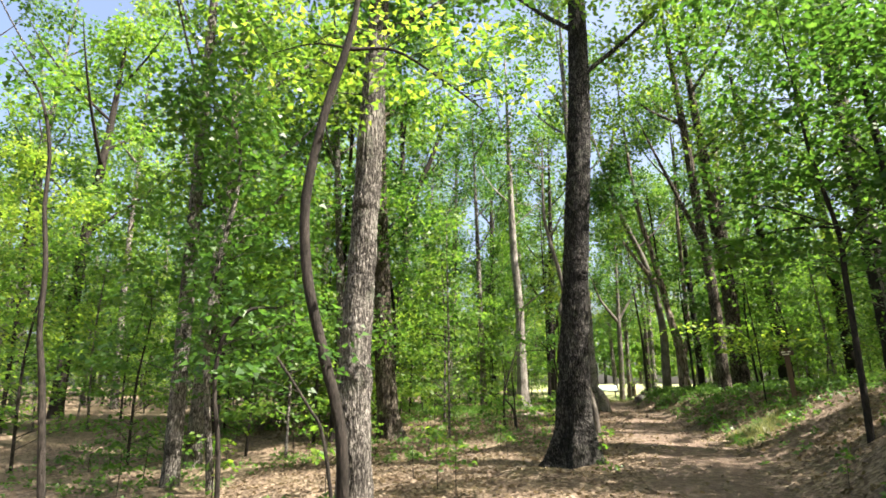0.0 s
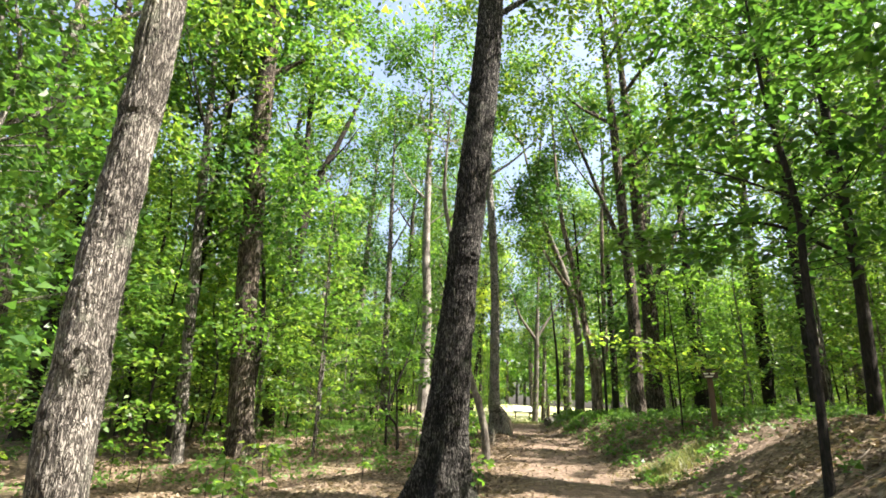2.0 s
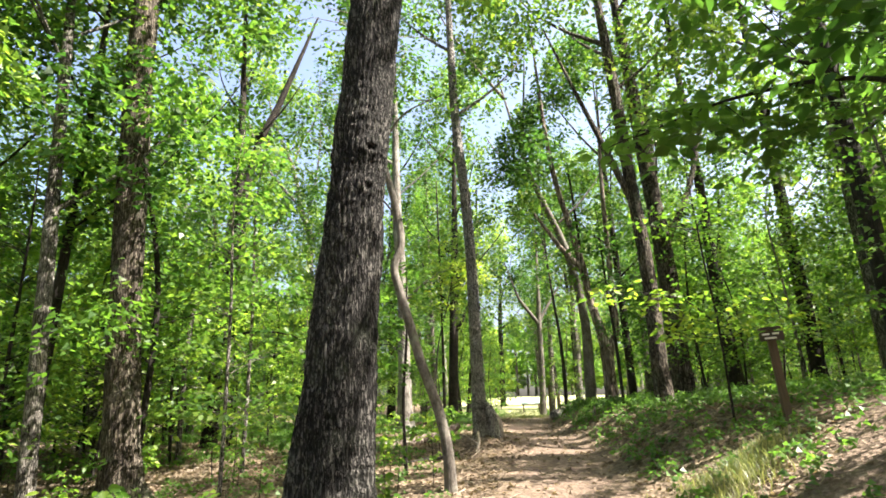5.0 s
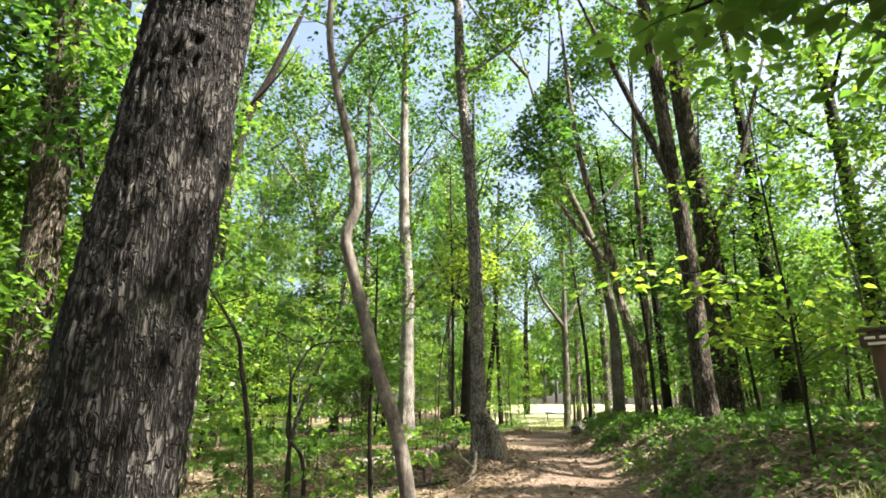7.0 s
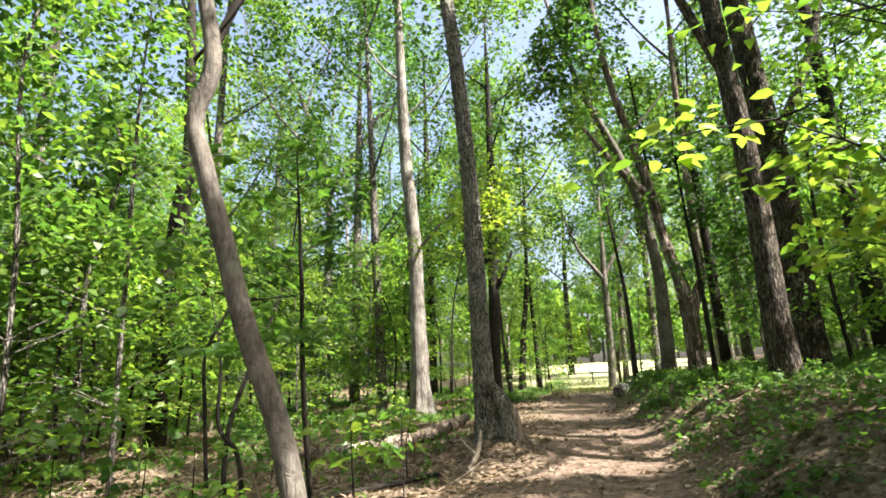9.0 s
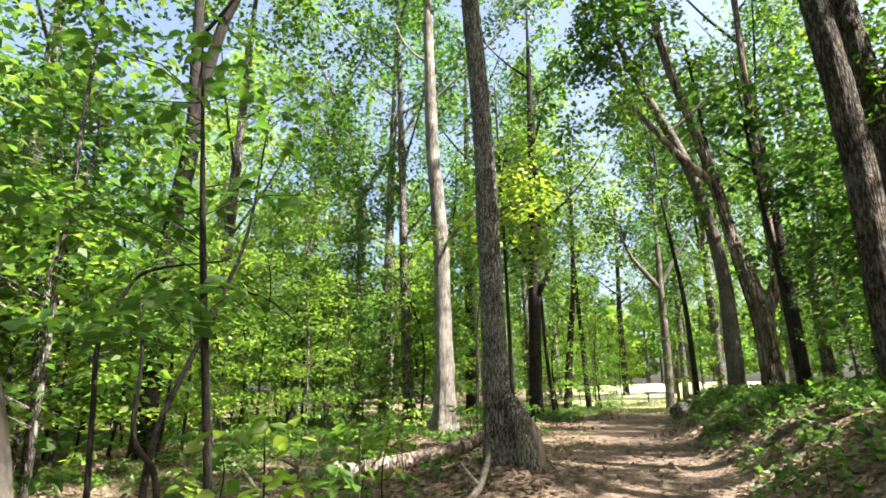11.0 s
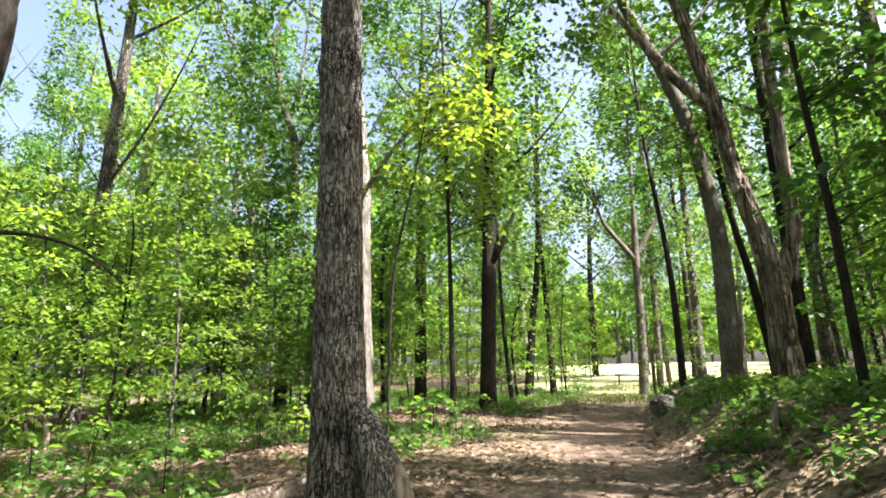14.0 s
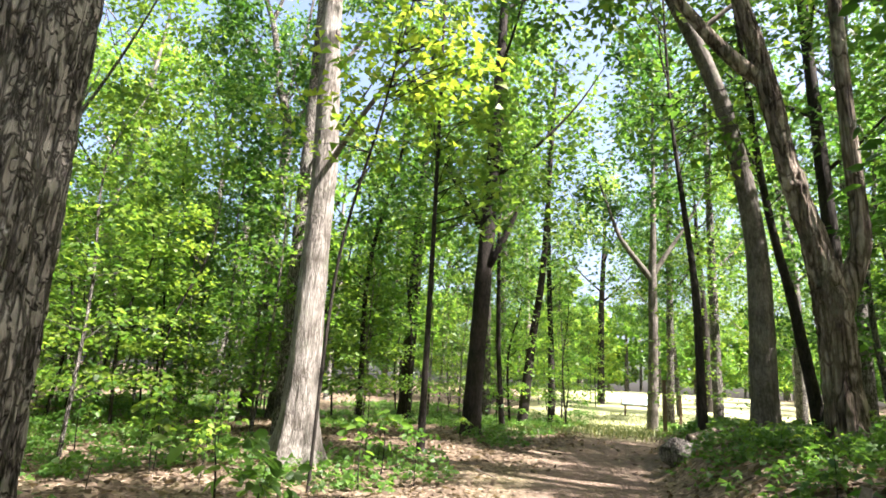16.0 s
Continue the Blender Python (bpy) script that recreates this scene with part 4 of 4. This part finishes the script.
for k in range(5):
    rng = np.random.default_rng(200 + k)
    h = rng.uniform(3.5, 6.5)
    stem = [(0, 0, 0, 0.035), (rng.uniform(-0.2, 0.2), rng.uniform(-0.2, 0.2), h * 0.4, 0.028), (rng.uniform(-0.4, 0.4), rng.uniform(-0.4, 0.4), h * 0.75, 0.018), (rng.uniform(-0.5, 0.5), rng.uniform(-0.5, 0.5), h, 0.006)]
    crown = [((0, 0, h * u), (1.5 * (1.25 - u), 1.5 * (1.25 - u), 0.22), 13, 0.45, 17, 0.13, 2) for u in (0.2, 0.34, 0.48, 0.62, 0.76, 0.9)]
    # every other kind takes the darker canopy leaf, its colour standing in for shade
    YOUNG.append(tree("young_maple", -24 - 5 * k, 50 + 2 * k, stem, (BARK_DARK, BARK_GREY)[k % 2], "young understory maple with flat tiers of green leaves", 200 + k, rings=24, sides=7, flare=0.1, crown=crown, leaf=(LEAF_MAPLE, LEAF_HIGH)[k % 2], group="young maples", twigs=0.009))


def scatter(kinds, n, seed, xr, yr, near, gap, keep, shade=(1.0, 1.0, 3.0, 4.5)):
    rng, put = np.random.default_rng(seed), []
    tries = 0
    while len(put) < n and tries < 20000:
        tries += 1
        x, y = rng.uniform(*xr), rng.uniform(*yr)
        if abs(x - trail_x(y)) < near or float(meadow_mask(x, y)) > 0.3 and y < 85 and seed not in (9, 19) or not keep(x, y):
            continue
        if any((x - a) ** 2 + (y - b) ** 2 < gap * gap for a, b in put):
            continue
        if any(gap_distance(np.array(x + h * SHADE_X), np.array(y + h * SHADE_Y)) < shade[0] for h in shade[1:]):
            continue
        put.append((x, y))
        copy_thing(kinds[int(rng.integers(len(kinds)))], pose(x, y, gz(x, y), 0, 0, rng.uniform(0, 360)) @ Matrix.Scale(rng.uniform(0.85, 1.2), 4))
    return put


def woods(x, y):
    """Outside the ground taken by the trees of the trailside."""
    return math.hypot(x - 4.5, y - 17) > 15 and not (abs(x - trail_x(y)) < 7 and y < 42)


UNDER = []
for k in range(4):
    rng = np.random.default_rng(260 + k)
    h = rng.uniform(7, 9.5)
    stem = [(0, 0, 0, 0.07), (rng.uniform(-0.3, 0.3), rng.uniform(-0.3, 0.3), h * 0.4, 0.055), (rng.uniform(-0.6, 0.6), rng.uniform(-0.6, 0.6), h * 0.75, 0.035), (rng.uniform(-0.7, 0.7), rng.uniform(-0.7, 0.7), h, 0.01)]
    crown = []
    for u in (0.3, 0.42, 0.54, 0.66, 0.78, 0.9):
        a = rng.uniform(0, 6.28)
        crown.append(((0.7 * math.cos(a), 0.7 * math.sin(a), h * u), (2.3 * (1.25 - u * 0.8), 2.3 * (1.25 - u * 0.8), 0.4), 14, 0.52, 56, 0.152))
    UNDER.append(tree("understory_tree", -22 - 5 * k, 40 + 2 * k, stem, (BARK_DARK, BARK_GREY)[k % 2], "mid-height understory tree with dense layered green leaves", 260 + k, rings=30, sides=9, flare=0.15, crown=crown, leaf=(LEAF_MAPLE, LEAF_HIGH, LEAF_MAPLE, LEAF_DARK)[k], group="understory trees", twigs=0.014))
EDGE = []
for k in range(3):
    rng = np.random.default_rng(280 + k)
    EDGE.append(standing("edge_tree", -50 - 9 * k, 95, 0.25, rng.uniform(8, 11), BARK_GREY, "distant wood-edge tree leafy down to the grass", 280 + k, z0=1.8, rad=4.5, sprays=90, per=26, size=0.6, rings=14, sides=8, nlimb=0, leaf=LEAF_MAPLE, group="edge trees"))
scatter(KINDS, 72, 5, (-42, 56), (4, 90), 6, 3.5, lambda x, y: woods(x, y) and abs(x - 5) < 0.85 * y + 12, (3.0, 8.0, 13.0))
scatter(EDGE, 38, 8, (-45, 90), (90, 120), 0, 4.5, lambda x, y: True)
scatter(EDGE, 26, 38, (8, 62), (96, 138), 0, 3.5, lambda x, y: True)
scatter(EDGE, 22, 18, (-45, 60), (52, 88), 16, 4.5, lambda x, y: True)
# unseen trees behind and beside the start, two scatters, added to block light
scatter(KINDS, 27, 33, (-30, 36), (-26, 6), 3.5, 3.6, lambda x, y: math.hypot(x, y) > 4.5 and not (abs(x) < 4 and y > 0), (3.0, 7.0, 10.0, 13.0))
scatter(UNDER, 16, 34, (-16, 20), (-14, 5), 3.5, 2.6, lambda x, y: math.hypot(x, y) > 4.5 and not (abs(x - 1) < 5.5 and y > -1), (1.2, 3.0, 6.0))
# five more out of view on the right, added to shade the near bank
for k, (px, py) in enumerate(((5.6, 1.6), (7.6, 4.0), (9.2, 6.4), (6.6, -2.0), (10.2, 2.2))):
    copy_thing(UNDER[k % 4], pose(px, py, gz(px, py), 0, 0, 70 * k))
scatter(YOUNG, 44, 35, (-7, 2.6), (19, 37), 3.5, 1.1, lambda x, y: math.hypot(x - 1.9, y - 18.4) > 1.5)
scatter(UNDER, 46, 14, (8.8, 28), (3, 52), 4.6, 2.3, lambda x, y: x - trail_x(y) > 4.6 and math.hypot(x - 10.5, y - 22) > 2, (1.3, 3.0, 5.0, 7.0))
# four added sunward of the bank, mostly unseen, to shade its lower part
scatter(UNDER, 4, 52, (9.6, 13), (1.5, 6.5), 4.6, 1.6, lambda x, y: x > 0.95 * y + 2.5, (1.3, 3.0, 5.0))
scatter(UNDER, 15, 15, (-20, 3), (9, 44), 5.5, 2.4, lambda x, y: trail_x(y) - x > 5.5 and abs(x - 3) < 0.75 * y + 3 and not (-3.4 < x < 0.5 and y < 18), (1.3, 3.0, 5.0, 7.0))
scatter(YOUNG, 130, 6, (-24, 34), (9, 46), 4.0, 1.4, lambda x, y: abs(x - 4) < 0.75 * y + 5 and (x < 2.5 or x > 10.5) and not (-3 < x < 2.5 and y < 15))
scatter(YOUNG, 26, 9, (3, 13), (37, 62), 1.8, 2.2, lambda x, y: True)
scatter(KINDS, 11, 19, (5, 25), (43, 62), 1.0, 3.2, lambda x, y: True)


# ---- ground cover ----
def place_on_ground(rng, n, xr, yr, keep):
    x, y = rng.uniform(*xr, n), rng.uniform(*yr, n)
    k = rng.uniform(0, 1, n) < keep(x, y)
    return x[k], y[k]


def ground_normal(x, y):
    e = 0.05
    n = np.stack([-(ground_z(x + e, y) - ground_z(x - e, y)) / (2 * e), -(ground_z(x, y + e) - ground_z(x, y - e)) / (2 * e), np.ones_like(x)], 1)
    return n / np.linalg.norm(n, axis=1)[:, None]


def build_litter():
    """Fallen leaves: thick on the forest floor, thin on the trail."""
    rng = np.random.default_rng(301)
    parts = []
    for n, xr, yr, size in ((84000, (-4, 12), (4, 24), 0.09), (46000, (-7, 14), (18, 35), 0.11)):
        x, y = place_on_ground(rng, n, xr, yr, lambda x, y: (0.12 + 0.88 * (1 - bare_mask(x, y))) * (0.35 + 0.65 * (wave(0.8 * x, 0.9 * y) > -0.35)))
        up = ground_normal(x, y)
        a = rng.uniform(0, 6.28, len(x))
        ax = np.stack([np.cos(a), np.sin(a), np.zeros_like(a)], 1)
        p = np.stack([x, y, ground_z(x, y) + rng.uniform(0.008, 0.03, len(x))], 1)
        parts.append(leaves(rng, p, ax, size, 0.3, 0.6, False, up))
    v, f = joined(parts)
    tagged(new("leaf_litter", mesh_of("leaf_litter", v, f, LEAF_DRY)), "dry brown fallen leaves over the forest floor", "leaf litter", kind="stuff")


def build_sticks():
    rng = np.random.default_rng(302)
    x, y = place_on_ground(rng, 420, (-3, 11), (4, 28), lambda x, y: 0.25 + 0.5 * (1 - bare_mask(x, y)))
    pieces = []
    for px, py in zip(x, y):
        a, L, r = rng.uniform(0, 6.28), rng.uniform(0.2, 1.1), rng.uniform(0.004, 0.012)
        pts = []
        for u in (-0.5, 0, 0.5):
            qx, qy = px + u * L * math.cos(a) + rng.normal(0, 0.03), py + u * L * math.sin(a) + rng.normal(0, 0.03)
            pts.append((qx, qy, gz(qx, qy) + r * 0.8 + 0.012, r * (1 - 0.5 * abs(u))))
        pieces.append(tube(pts, 5, 5, 1, lumps=0))
    v, f = joined(pieces)
    tagged(new("fallen_sticks", mesh_of("fallen_sticks", v, f, WOOD_DEAD)), "thin fallen sticks strewn over the leaf litter", "sticks", kind="stuff")


def build_undergrowth():
    """Low green plants: dense on the bank, patchy on the left-hand floor."""
    rng = np.random.default_rng(303)

    def cover(x, y):
        d = x - trail_x(y)
        bank = smooth(0.85, 1.3, d) * (1 - smooth(3.5, 8, d)) * np.interp(y, [4, 11, 13, 16, 21, 23, 29, 33], [0.03, 0.06, 0.35, 0.55, 0.6, 1, 1, 0.3])
        left = smooth(1.1, 2.5, -d) * np.interp(y, [16, 22, 27], [0.16, 0.4, 0.75]) * (wave(0.7 * x + 3, 0.8 * y) > -0.1)
        return np.maximum(bank, left)

    x, y = place_on_ground(rng, 26000, (-10, 14), (5, 52), cover)
    h = rng.uniform(0.04, 0.18, len(x)) * np.interp(x - trail_x(y), [0.8, 1.8], [0.8, 1.2])
    c = np.stack([x, y, ground_z(x, y) + h], 1)
    v, f = spray_leaves(rng, c, 0.14, 16, 0.085, flat=0.35, tilt=0.5, fine=False, width=0.7)
    tagged(new("undergrowth", mesh_of("undergrowth", v, f, LEAF_DARK)), "low leafy green plants covering the bank and woodland floor", "undergrowth", kind="stuff")


def blades(rng, x, y, h, w=0.006, spread=0.5):
    """Bent grass blades of three corners pairs."""
    n = len(x)
    a = rng.uniform(0, 6.28, n)
    out = np.stack([np.cos(a), np.sin(a), np.zeros(n)], 1)
    side = np.stack([-np.sin(a), np.cos(a), np.zeros(n)], 1) * w
    p0 = np.stack([x, y, ground_z(x, y) - 0.01], 1)
    hh = (h * rng.uniform(0.6, 1.2, n))[:, None]
    s = (spread * rng.uniform(0.2, 1, n))[:, None]
    p1 = p0 + out * hh * s * 0.35 + [0, 0, 1] * hh * 0.6
    p2 = p0 + out * hh * s + [0, 0, 1] * hh * 0.9
    v = np.stack([p0 - side, p0 + side, p1 + side * 0.8, p1 - side * 0.8, p2 + side * 0.15, p2 - side * 0.15], 1).reshape(-1, 3)
    i = 6 * np.arange(n)[:, None]
    return v, np.concatenate([i + [0, 1, 2, 3], i + [3, 2, 4, 5]])


def build_grass():
    rng = np.random.default_rng(304)
    for k, (cx, cy, rx, ry, n, h) in enumerate(((6.5, 13.3, 0.45, 0.5, 700, 0.2), (6.95, 13.6, 0.42, 0.4, 520, 0.18), (7.35, 13.8, 0.35, 0.35, 300, 0.16), (6.15, 12.8, 0.3, 0.35, 220, 0.14))):
        x, y = rng.normal(cx, rx * 0.6, n), rng.normal(cy, ry * 0.6, n)
        v, f = blades(rng, x, y, np.full(n, h), 0.005, 1.1)
        tagged(new("grass_clump", mesh_of("grass_clump", v, f, GRASS_MAT)), "tufted yellow-green grass clump on the bank above the trail", "grass", "grass clumps", "stuff")
    x, y = place_on_ground(rng, 26000, (4, 20), (32, 52), lambda x, y: meadow_mask(x, y) * np.interp(y, [32, 36, 52], [1, 1, 0.25]))
    v, f = blades(rng, x, y, np.interp(y, [33, 35, 37, 50], [0.14, 0.2, 0.1, 0.1]), 0.014, 0.9)
    tagged(new("meadow_grass", mesh_of("meadow_grass", v, f, GRASS_MAT)), "long sunlit grass at the edge of the meadow", "grass", kind="stuff")


build_litter()
build_sticks()
build_undergrowth()
build_grass()

# seedlings: a few kinds, repeated
SEEDLINGS = []
for k in range(4):
    rng = np.random.default_rng(320 + k)
    h = rng.uniform(0.45, 0.95)
    stem = [(0, 0, 0, 0.008), (rng.uniform(-0.06, 0.06), rng.uniform(-0.06, 0.06), h * 0.55, 0.006), (rng.uniform(-0.1, 0.1), rng.uniform(-0.1, 0.1), h, 0.003)]
    SEEDLINGS.append(tree("seedling", -12 - k, 30 + k, stem, BARK_DARK, "small green tree seedling rising from the leaf litter", 330 + k, rings=8, sides=5, flare=0, lumps=0,
                          crown=[((0, 0, h * 0.95), (0.22, 0.22, 0.06), 4, 0.16, 8, 0.1, 1), ((0, 0, h * 0.6), (0.25, 0.25, 0.08), 4, 0.15, 7, 0.1, 1)], leaf=LEAF_MAPLE, group="seedlings"))
rng = np.random.default_rng(340)
placed = 0
while placed < 240:
    x, y = rng.uniform(-8, 14), rng.uniform(6, 36)
    d = x - trail_x(y)
    if d < -1.5 and y > 9 or d > 1.3:
        if float(bare_mask(x, y)) > 0.2 or math.hypot(x - 7.7, y - 13.6) < 1.3 or math.hypot(x - 4.85, y - 20.2) < 0.6:
            continue
        copy_thing(SEEDLINGS[placed % 4], pose(x, y, gz(x, y), 0, 0, rng.uniform(0, 360)) @ Matrix.Scale(rng.uniform(0.6, 1.3) * (0.45 if d > 0 else 1), 4))
        placed += 1


# ---- fallen wood ----
def fallen(name, pts, label, seed, mat=None, sides=24, rings=70, lumps=0.12, branches=(), category="log"):
    x, y, z = pts[0][:3]
    t = thing(name, x, y, gz(x, y), label, category)
    rel = [(p[0] - x, p[1] - y, gz(p[0], p[1]) + p[2] - gz(x, y), p[3]) for p in pts]
    v, f = tube(rel, rings, sides, seed, lumps=lumps, ridges=10, depth=0.15 * pts[0][3])
    me = mesh_of("stem", v, f, mat or WOOD_DEAD, True)
    bm = bmesh.new()
    bm.from_mesh(me)
    bmesh.ops.holes_fill(bm, edges=[e for e in bm.edges if e.is_boundary])
    bm.to_mesh(me)
    bm.free()
    part("stem", me, t)
    for k, b in enumerate(branches):
        v, f = tube([(p[0] - x, p[1] - y, gz(p[0], p[1]) + p[2] - gz(x, y), p[3]) for p in b], 16, 8, seed + k, lumps=0.1)
        part("side_branch", mesh_of("side_branch", v, f, mat or WOOD_DEAD, True), t)
    return t


fallen("fallen_log", [(1.9, 21.1, 0.08, 0.09), (2.8, 21.35, 0.1, 0.12), (3.7, 21.6, 0.11, 0.12), (4.35, 21.9, 0.2, 0.1), (4.6, 22.0, 0.36, 0.06)], "thick weathered brown fallen log with a broken raised end", 401, BARK_RED,
       branches=[[(2.3, 21.2, 0.15, 0.03), (2.1, 21.0, 0.32, 0.02), (1.9, 20.8, 0.4, 0.008)], [(3.2, 21.45, 0.18, 0.025), (3.3, 21.3, 0.35, 0.015), (3.35, 21.1, 0.42, 0.005)]])
fallen("fallen_branch", [(2.55, 19.55, 0.03, 0.024), (2.25, 19.8, 0.16, 0.02), (2.0, 20.0, 0.3, 0.012), (1.85, 20.1, 0.42, 0.005)], "pale bare dead branch propped on the leaf litter", 402, WOOD_DEAD, 12, 40,
       branches=[[(2.25, 19.8, 0.16, 0.012), (2.05, 19.75, 0.18, 0.009), (1.9, 19.7, 0.26, 0.004)], [(2.1, 19.9, 0.24, 0.01), (2.05, 20.05, 0.2, 0.007), (1.95, 20.25, 0.22, 0.003)]], category="branch")
fallen("fallen_branch", [(2.9, 18.3, 0.03, 0.03), (3.5, 18.5, 0.04, 0.035), (4.2, 18.9, 0.04, 0.025)], "thin brown dead branch lying in the leaf litter", 407, BARK_DARK, 12, 40, category="branch")
fallen("snag", [(2.36, 17.9, -0.05, 0.022), (2.35, 17.9, 0.18, 0.018), (2.3, 17.88, 0.33, 0.012)], "low broken sprout with pale curled tips", 408, WOOD_DEAD, 10, 24,
       branches=[[(2.33, 17.9, 0.24, 0.01), (2.2, 17.85, 0.36, 0.008), (2.08, 17.82, 0.28, 0.004)], [(2.33, 17.9, 0.26, 0.01), (2.45, 17.85, 0.36, 0.007), (2.52, 17.85, 0.26, 0.003)], [(2.31, 17.9, 0.3, 0.008), (2.32, 17.8, 0.4, 0.006), (2.36, 17.72, 0.36, 0.003)]], category="stump")
fallen("fallen_branch", [(4.55, 19.0, 0.02, 0.03), (4.68, 19.4, 0.06, 0.035), (4.75, 19.85, 0.2, 0.025)], "short dead forked branch at the tree's foot", 403, WOOD_DEAD, 12, 40,
       branches=[[(4.66, 19.35, 0.06, 0.02), (4.52, 19.6, 0.16, 0.012), (4.45, 19.75, 0.22, 0.005)]], category="branch")
fallen("bank_log", [(9.0, 28.0, 0.12, 0.13), (9.6, 28.1, 0.06, 0.13), (10.3, 28.2, 0.08, 0.12), (11.2, 28.3, 0.1, 0.1)], "brown rotting log on top of the bank", 404, BARK_RED, 24, 80)
fallen("snag", [(-1.9, 27.0, -0.05, 0.06), (-1.88, 27, 0.3, 0.055), (-1.95, 27, 0.62, 0.03)], "short broken pale stub among the leaves", 405, WOOD_DEAD, 12, 30, category="stump")
fallen("snag", [(8.35, 22.7, -0.05, 0.055), (8.33, 22.7, 0.15, 0.05), (8.37, 22.7, 0.3, 0.025)], "short broken stump among plants on the bank", 406, WOOD_DEAD, 14, 30, category="stump")


def rock(x, y, r, seed, label):
    rng = np.random.default_rng(seed)
    bm = bmesh.new()
    bmesh.ops.create_icosphere(bm, subdivisions=4, radius=1)
    off = rng.uniform(0, 50)
    for v in bm.verts:
        n = noise.noise(v.co * 1.3 + Vector((off, 0, 0))) * 0.35 + noise.noise(v.co * 4 + Vector((0, off, 0))) * 0.1
        v.co *= 1 + n
        v.co.x *= r * 1.25
        v.co.y *= r
        v.co.z *= r * 0.8
    me = bpy.data.meshes.new("rock")
    bm.to_mesh(me)
    bm.free()
    me.polygons.foreach_set("use_smooth", np.ones(len(me.polygons), bool))
    me.materials.append(BARK_GREY)
    ob = new("rock", me)
    ob.location = (x, y, gz(x, y) + r * 0.35)
    return tagged(ob, label, "rock")


rock(8.86, 27.95, 0.24, 411, "rough grey-brown boulder at the end of the log")


# ---- made things ----
def paint_material(name, colour, rough=0.6, vary=0.25, grain=True):
    m, n, links, bsdf, out = material(name)
    co = n.new("ShaderNodeTexCoord")
    mp = n.new("ShaderNodeMapping")
    mp.inputs["Scale"].default_value = (1, 1, 0.08) if grain else (1, 1, 1)
    links.new(co.outputs["Object"], mp.inputs[0])
    t = noise_tex(n, links, 45, 5, mp.outputs[0])
    r = ramp(n, [(0.3, tuple(c * (1 - vary) for c in colour)), (0.7, tuple(min(1, c * (1 + vary)) for c in colour))])
    links.new(t.outputs["Fac"], r.inputs[0])
    links.new(r.outputs[0], bsdf.inputs["Base Color"])
    b = n.new("ShaderNodeBump")
    b.inputs["Strength"].default_value, b.inputs["Distance"].default_value = 0.3, 0.004
    links.new(t.outputs["Fac"], b.inputs["Height"])
    links.new(b.outputs[0], bsdf.inputs["Normal"])
    bsdf.inputs["Roughness"].default_value = rough
    return m


POST_WOOD = paint_material("brown_post_wood", (0.1, 0.062, 0.04), 0.8)
BOARD_WOOD = paint_material("dark_sign_board", (0.055, 0.035, 0.026), 0.7)
SIGN_PAINT = paint_material("pale_sign_paint", (0.7, 0.66, 0.58), 0.6, 0.08, False)
PANEL_FACE = paint_material("pale_blue_panel", (0.5, 0.66, 0.68), 0.35, 0.08, False)


def box(name, size, centre, mat, parent, turn=None, bevel=0.006, label=""):
    bm = bmesh.new()
    bmesh.ops.create_cube(bm, size=1)
    bmesh.ops.scale(bm, vec=size, verts=bm.verts)
    bmesh.ops.bevel(bm, geom=list(bm.edges), offset=bevel, segments=2, affect="EDGES")
    me = bpy.data.meshes.new(name)
    bm.to_mesh(me)
    bm.free()
    me.materials.append(mat)
    ob = part(name, me, parent, label)
    ob.matrix_basis = Matrix.Translation(centre) @ (turn or Matrix())
    return ob


def trail_sign(x, y):
    t = thing("trail_sign", x, y, gz(x, y), "brown wooden trail sign post with a small lettered board", "sign")
    t.rotation_euler = (radians(1.5), radians(-3), radians(-22))
    box("post", (0.1, 0.1, 1.4), (0, 0, 0.52), POST_WOOD, t, bevel=0.012)
    board = box("board", (0.3, 0.035, 0.12), (0, -0.07, 1.13), BOARD_WOOD, t, bevel=0.008, label="dark board with pale lettering")
    box("cap", (0.27, 0.16, 0.03), (0, -0.01, 1.24), BOARD_WOOD, t, bevel=0.008)
    for k, (cx, w) in enumerate(((-0.07, 0.09), (0.05, 0.08), (-0.02, 0.15))):
        box("lettering", (w, 0.004, 0.024), (cx, -0.021, 0.03 if k < 2 else -0.025), SIGN_PAINT, board, bevel=0.001)


def info_panel(x, y):
    t = thing("info_panel", x, y, gz(x, y), "low slanted pale blue information panel on posts in the meadow", "sign")
    t.rotation_euler = (0, 0, radians(-10))
    box("panel", (1.4, 0.75, 0.04), (0, 0, 0.75), PANEL_FACE, t, Matrix.Rotation(radians(32), 4, "X"), 0.01)
    box("panel_frame", (1.48, 0.83, 0.03), (0, 0.012, 0.72), POST_WOOD, t, Matrix.Rotation(radians(32), 4, "X"), 0.008)
    for cx in (-0.55, 0.55):
        box("leg", (0.09, 0.09, 0.95), (cx, 0.05, 0.25), POST_WOOD, t)


def marker_post(x, y, h):
    t = thing("marker_post", x, y, gz(x, y), "plain brown wooden marker post at the meadow's edge", "post", "marker posts")
    box("post", (0.1, 0.1, h + 0.3), (0, 0, h / 2 - 0.15), POST_WOOD, t, bevel=0.012)
    box("cap", (0.13, 0.13, 0.03), (0, 0, h + 0.012), POST_WOOD, t, bevel=0.006)


trail_sign(8.0, 14.2)
info_panel(13.3, 50)
marker_post(13.9, 45, 1.3)
marker_post(11.1, 37, 1.5)
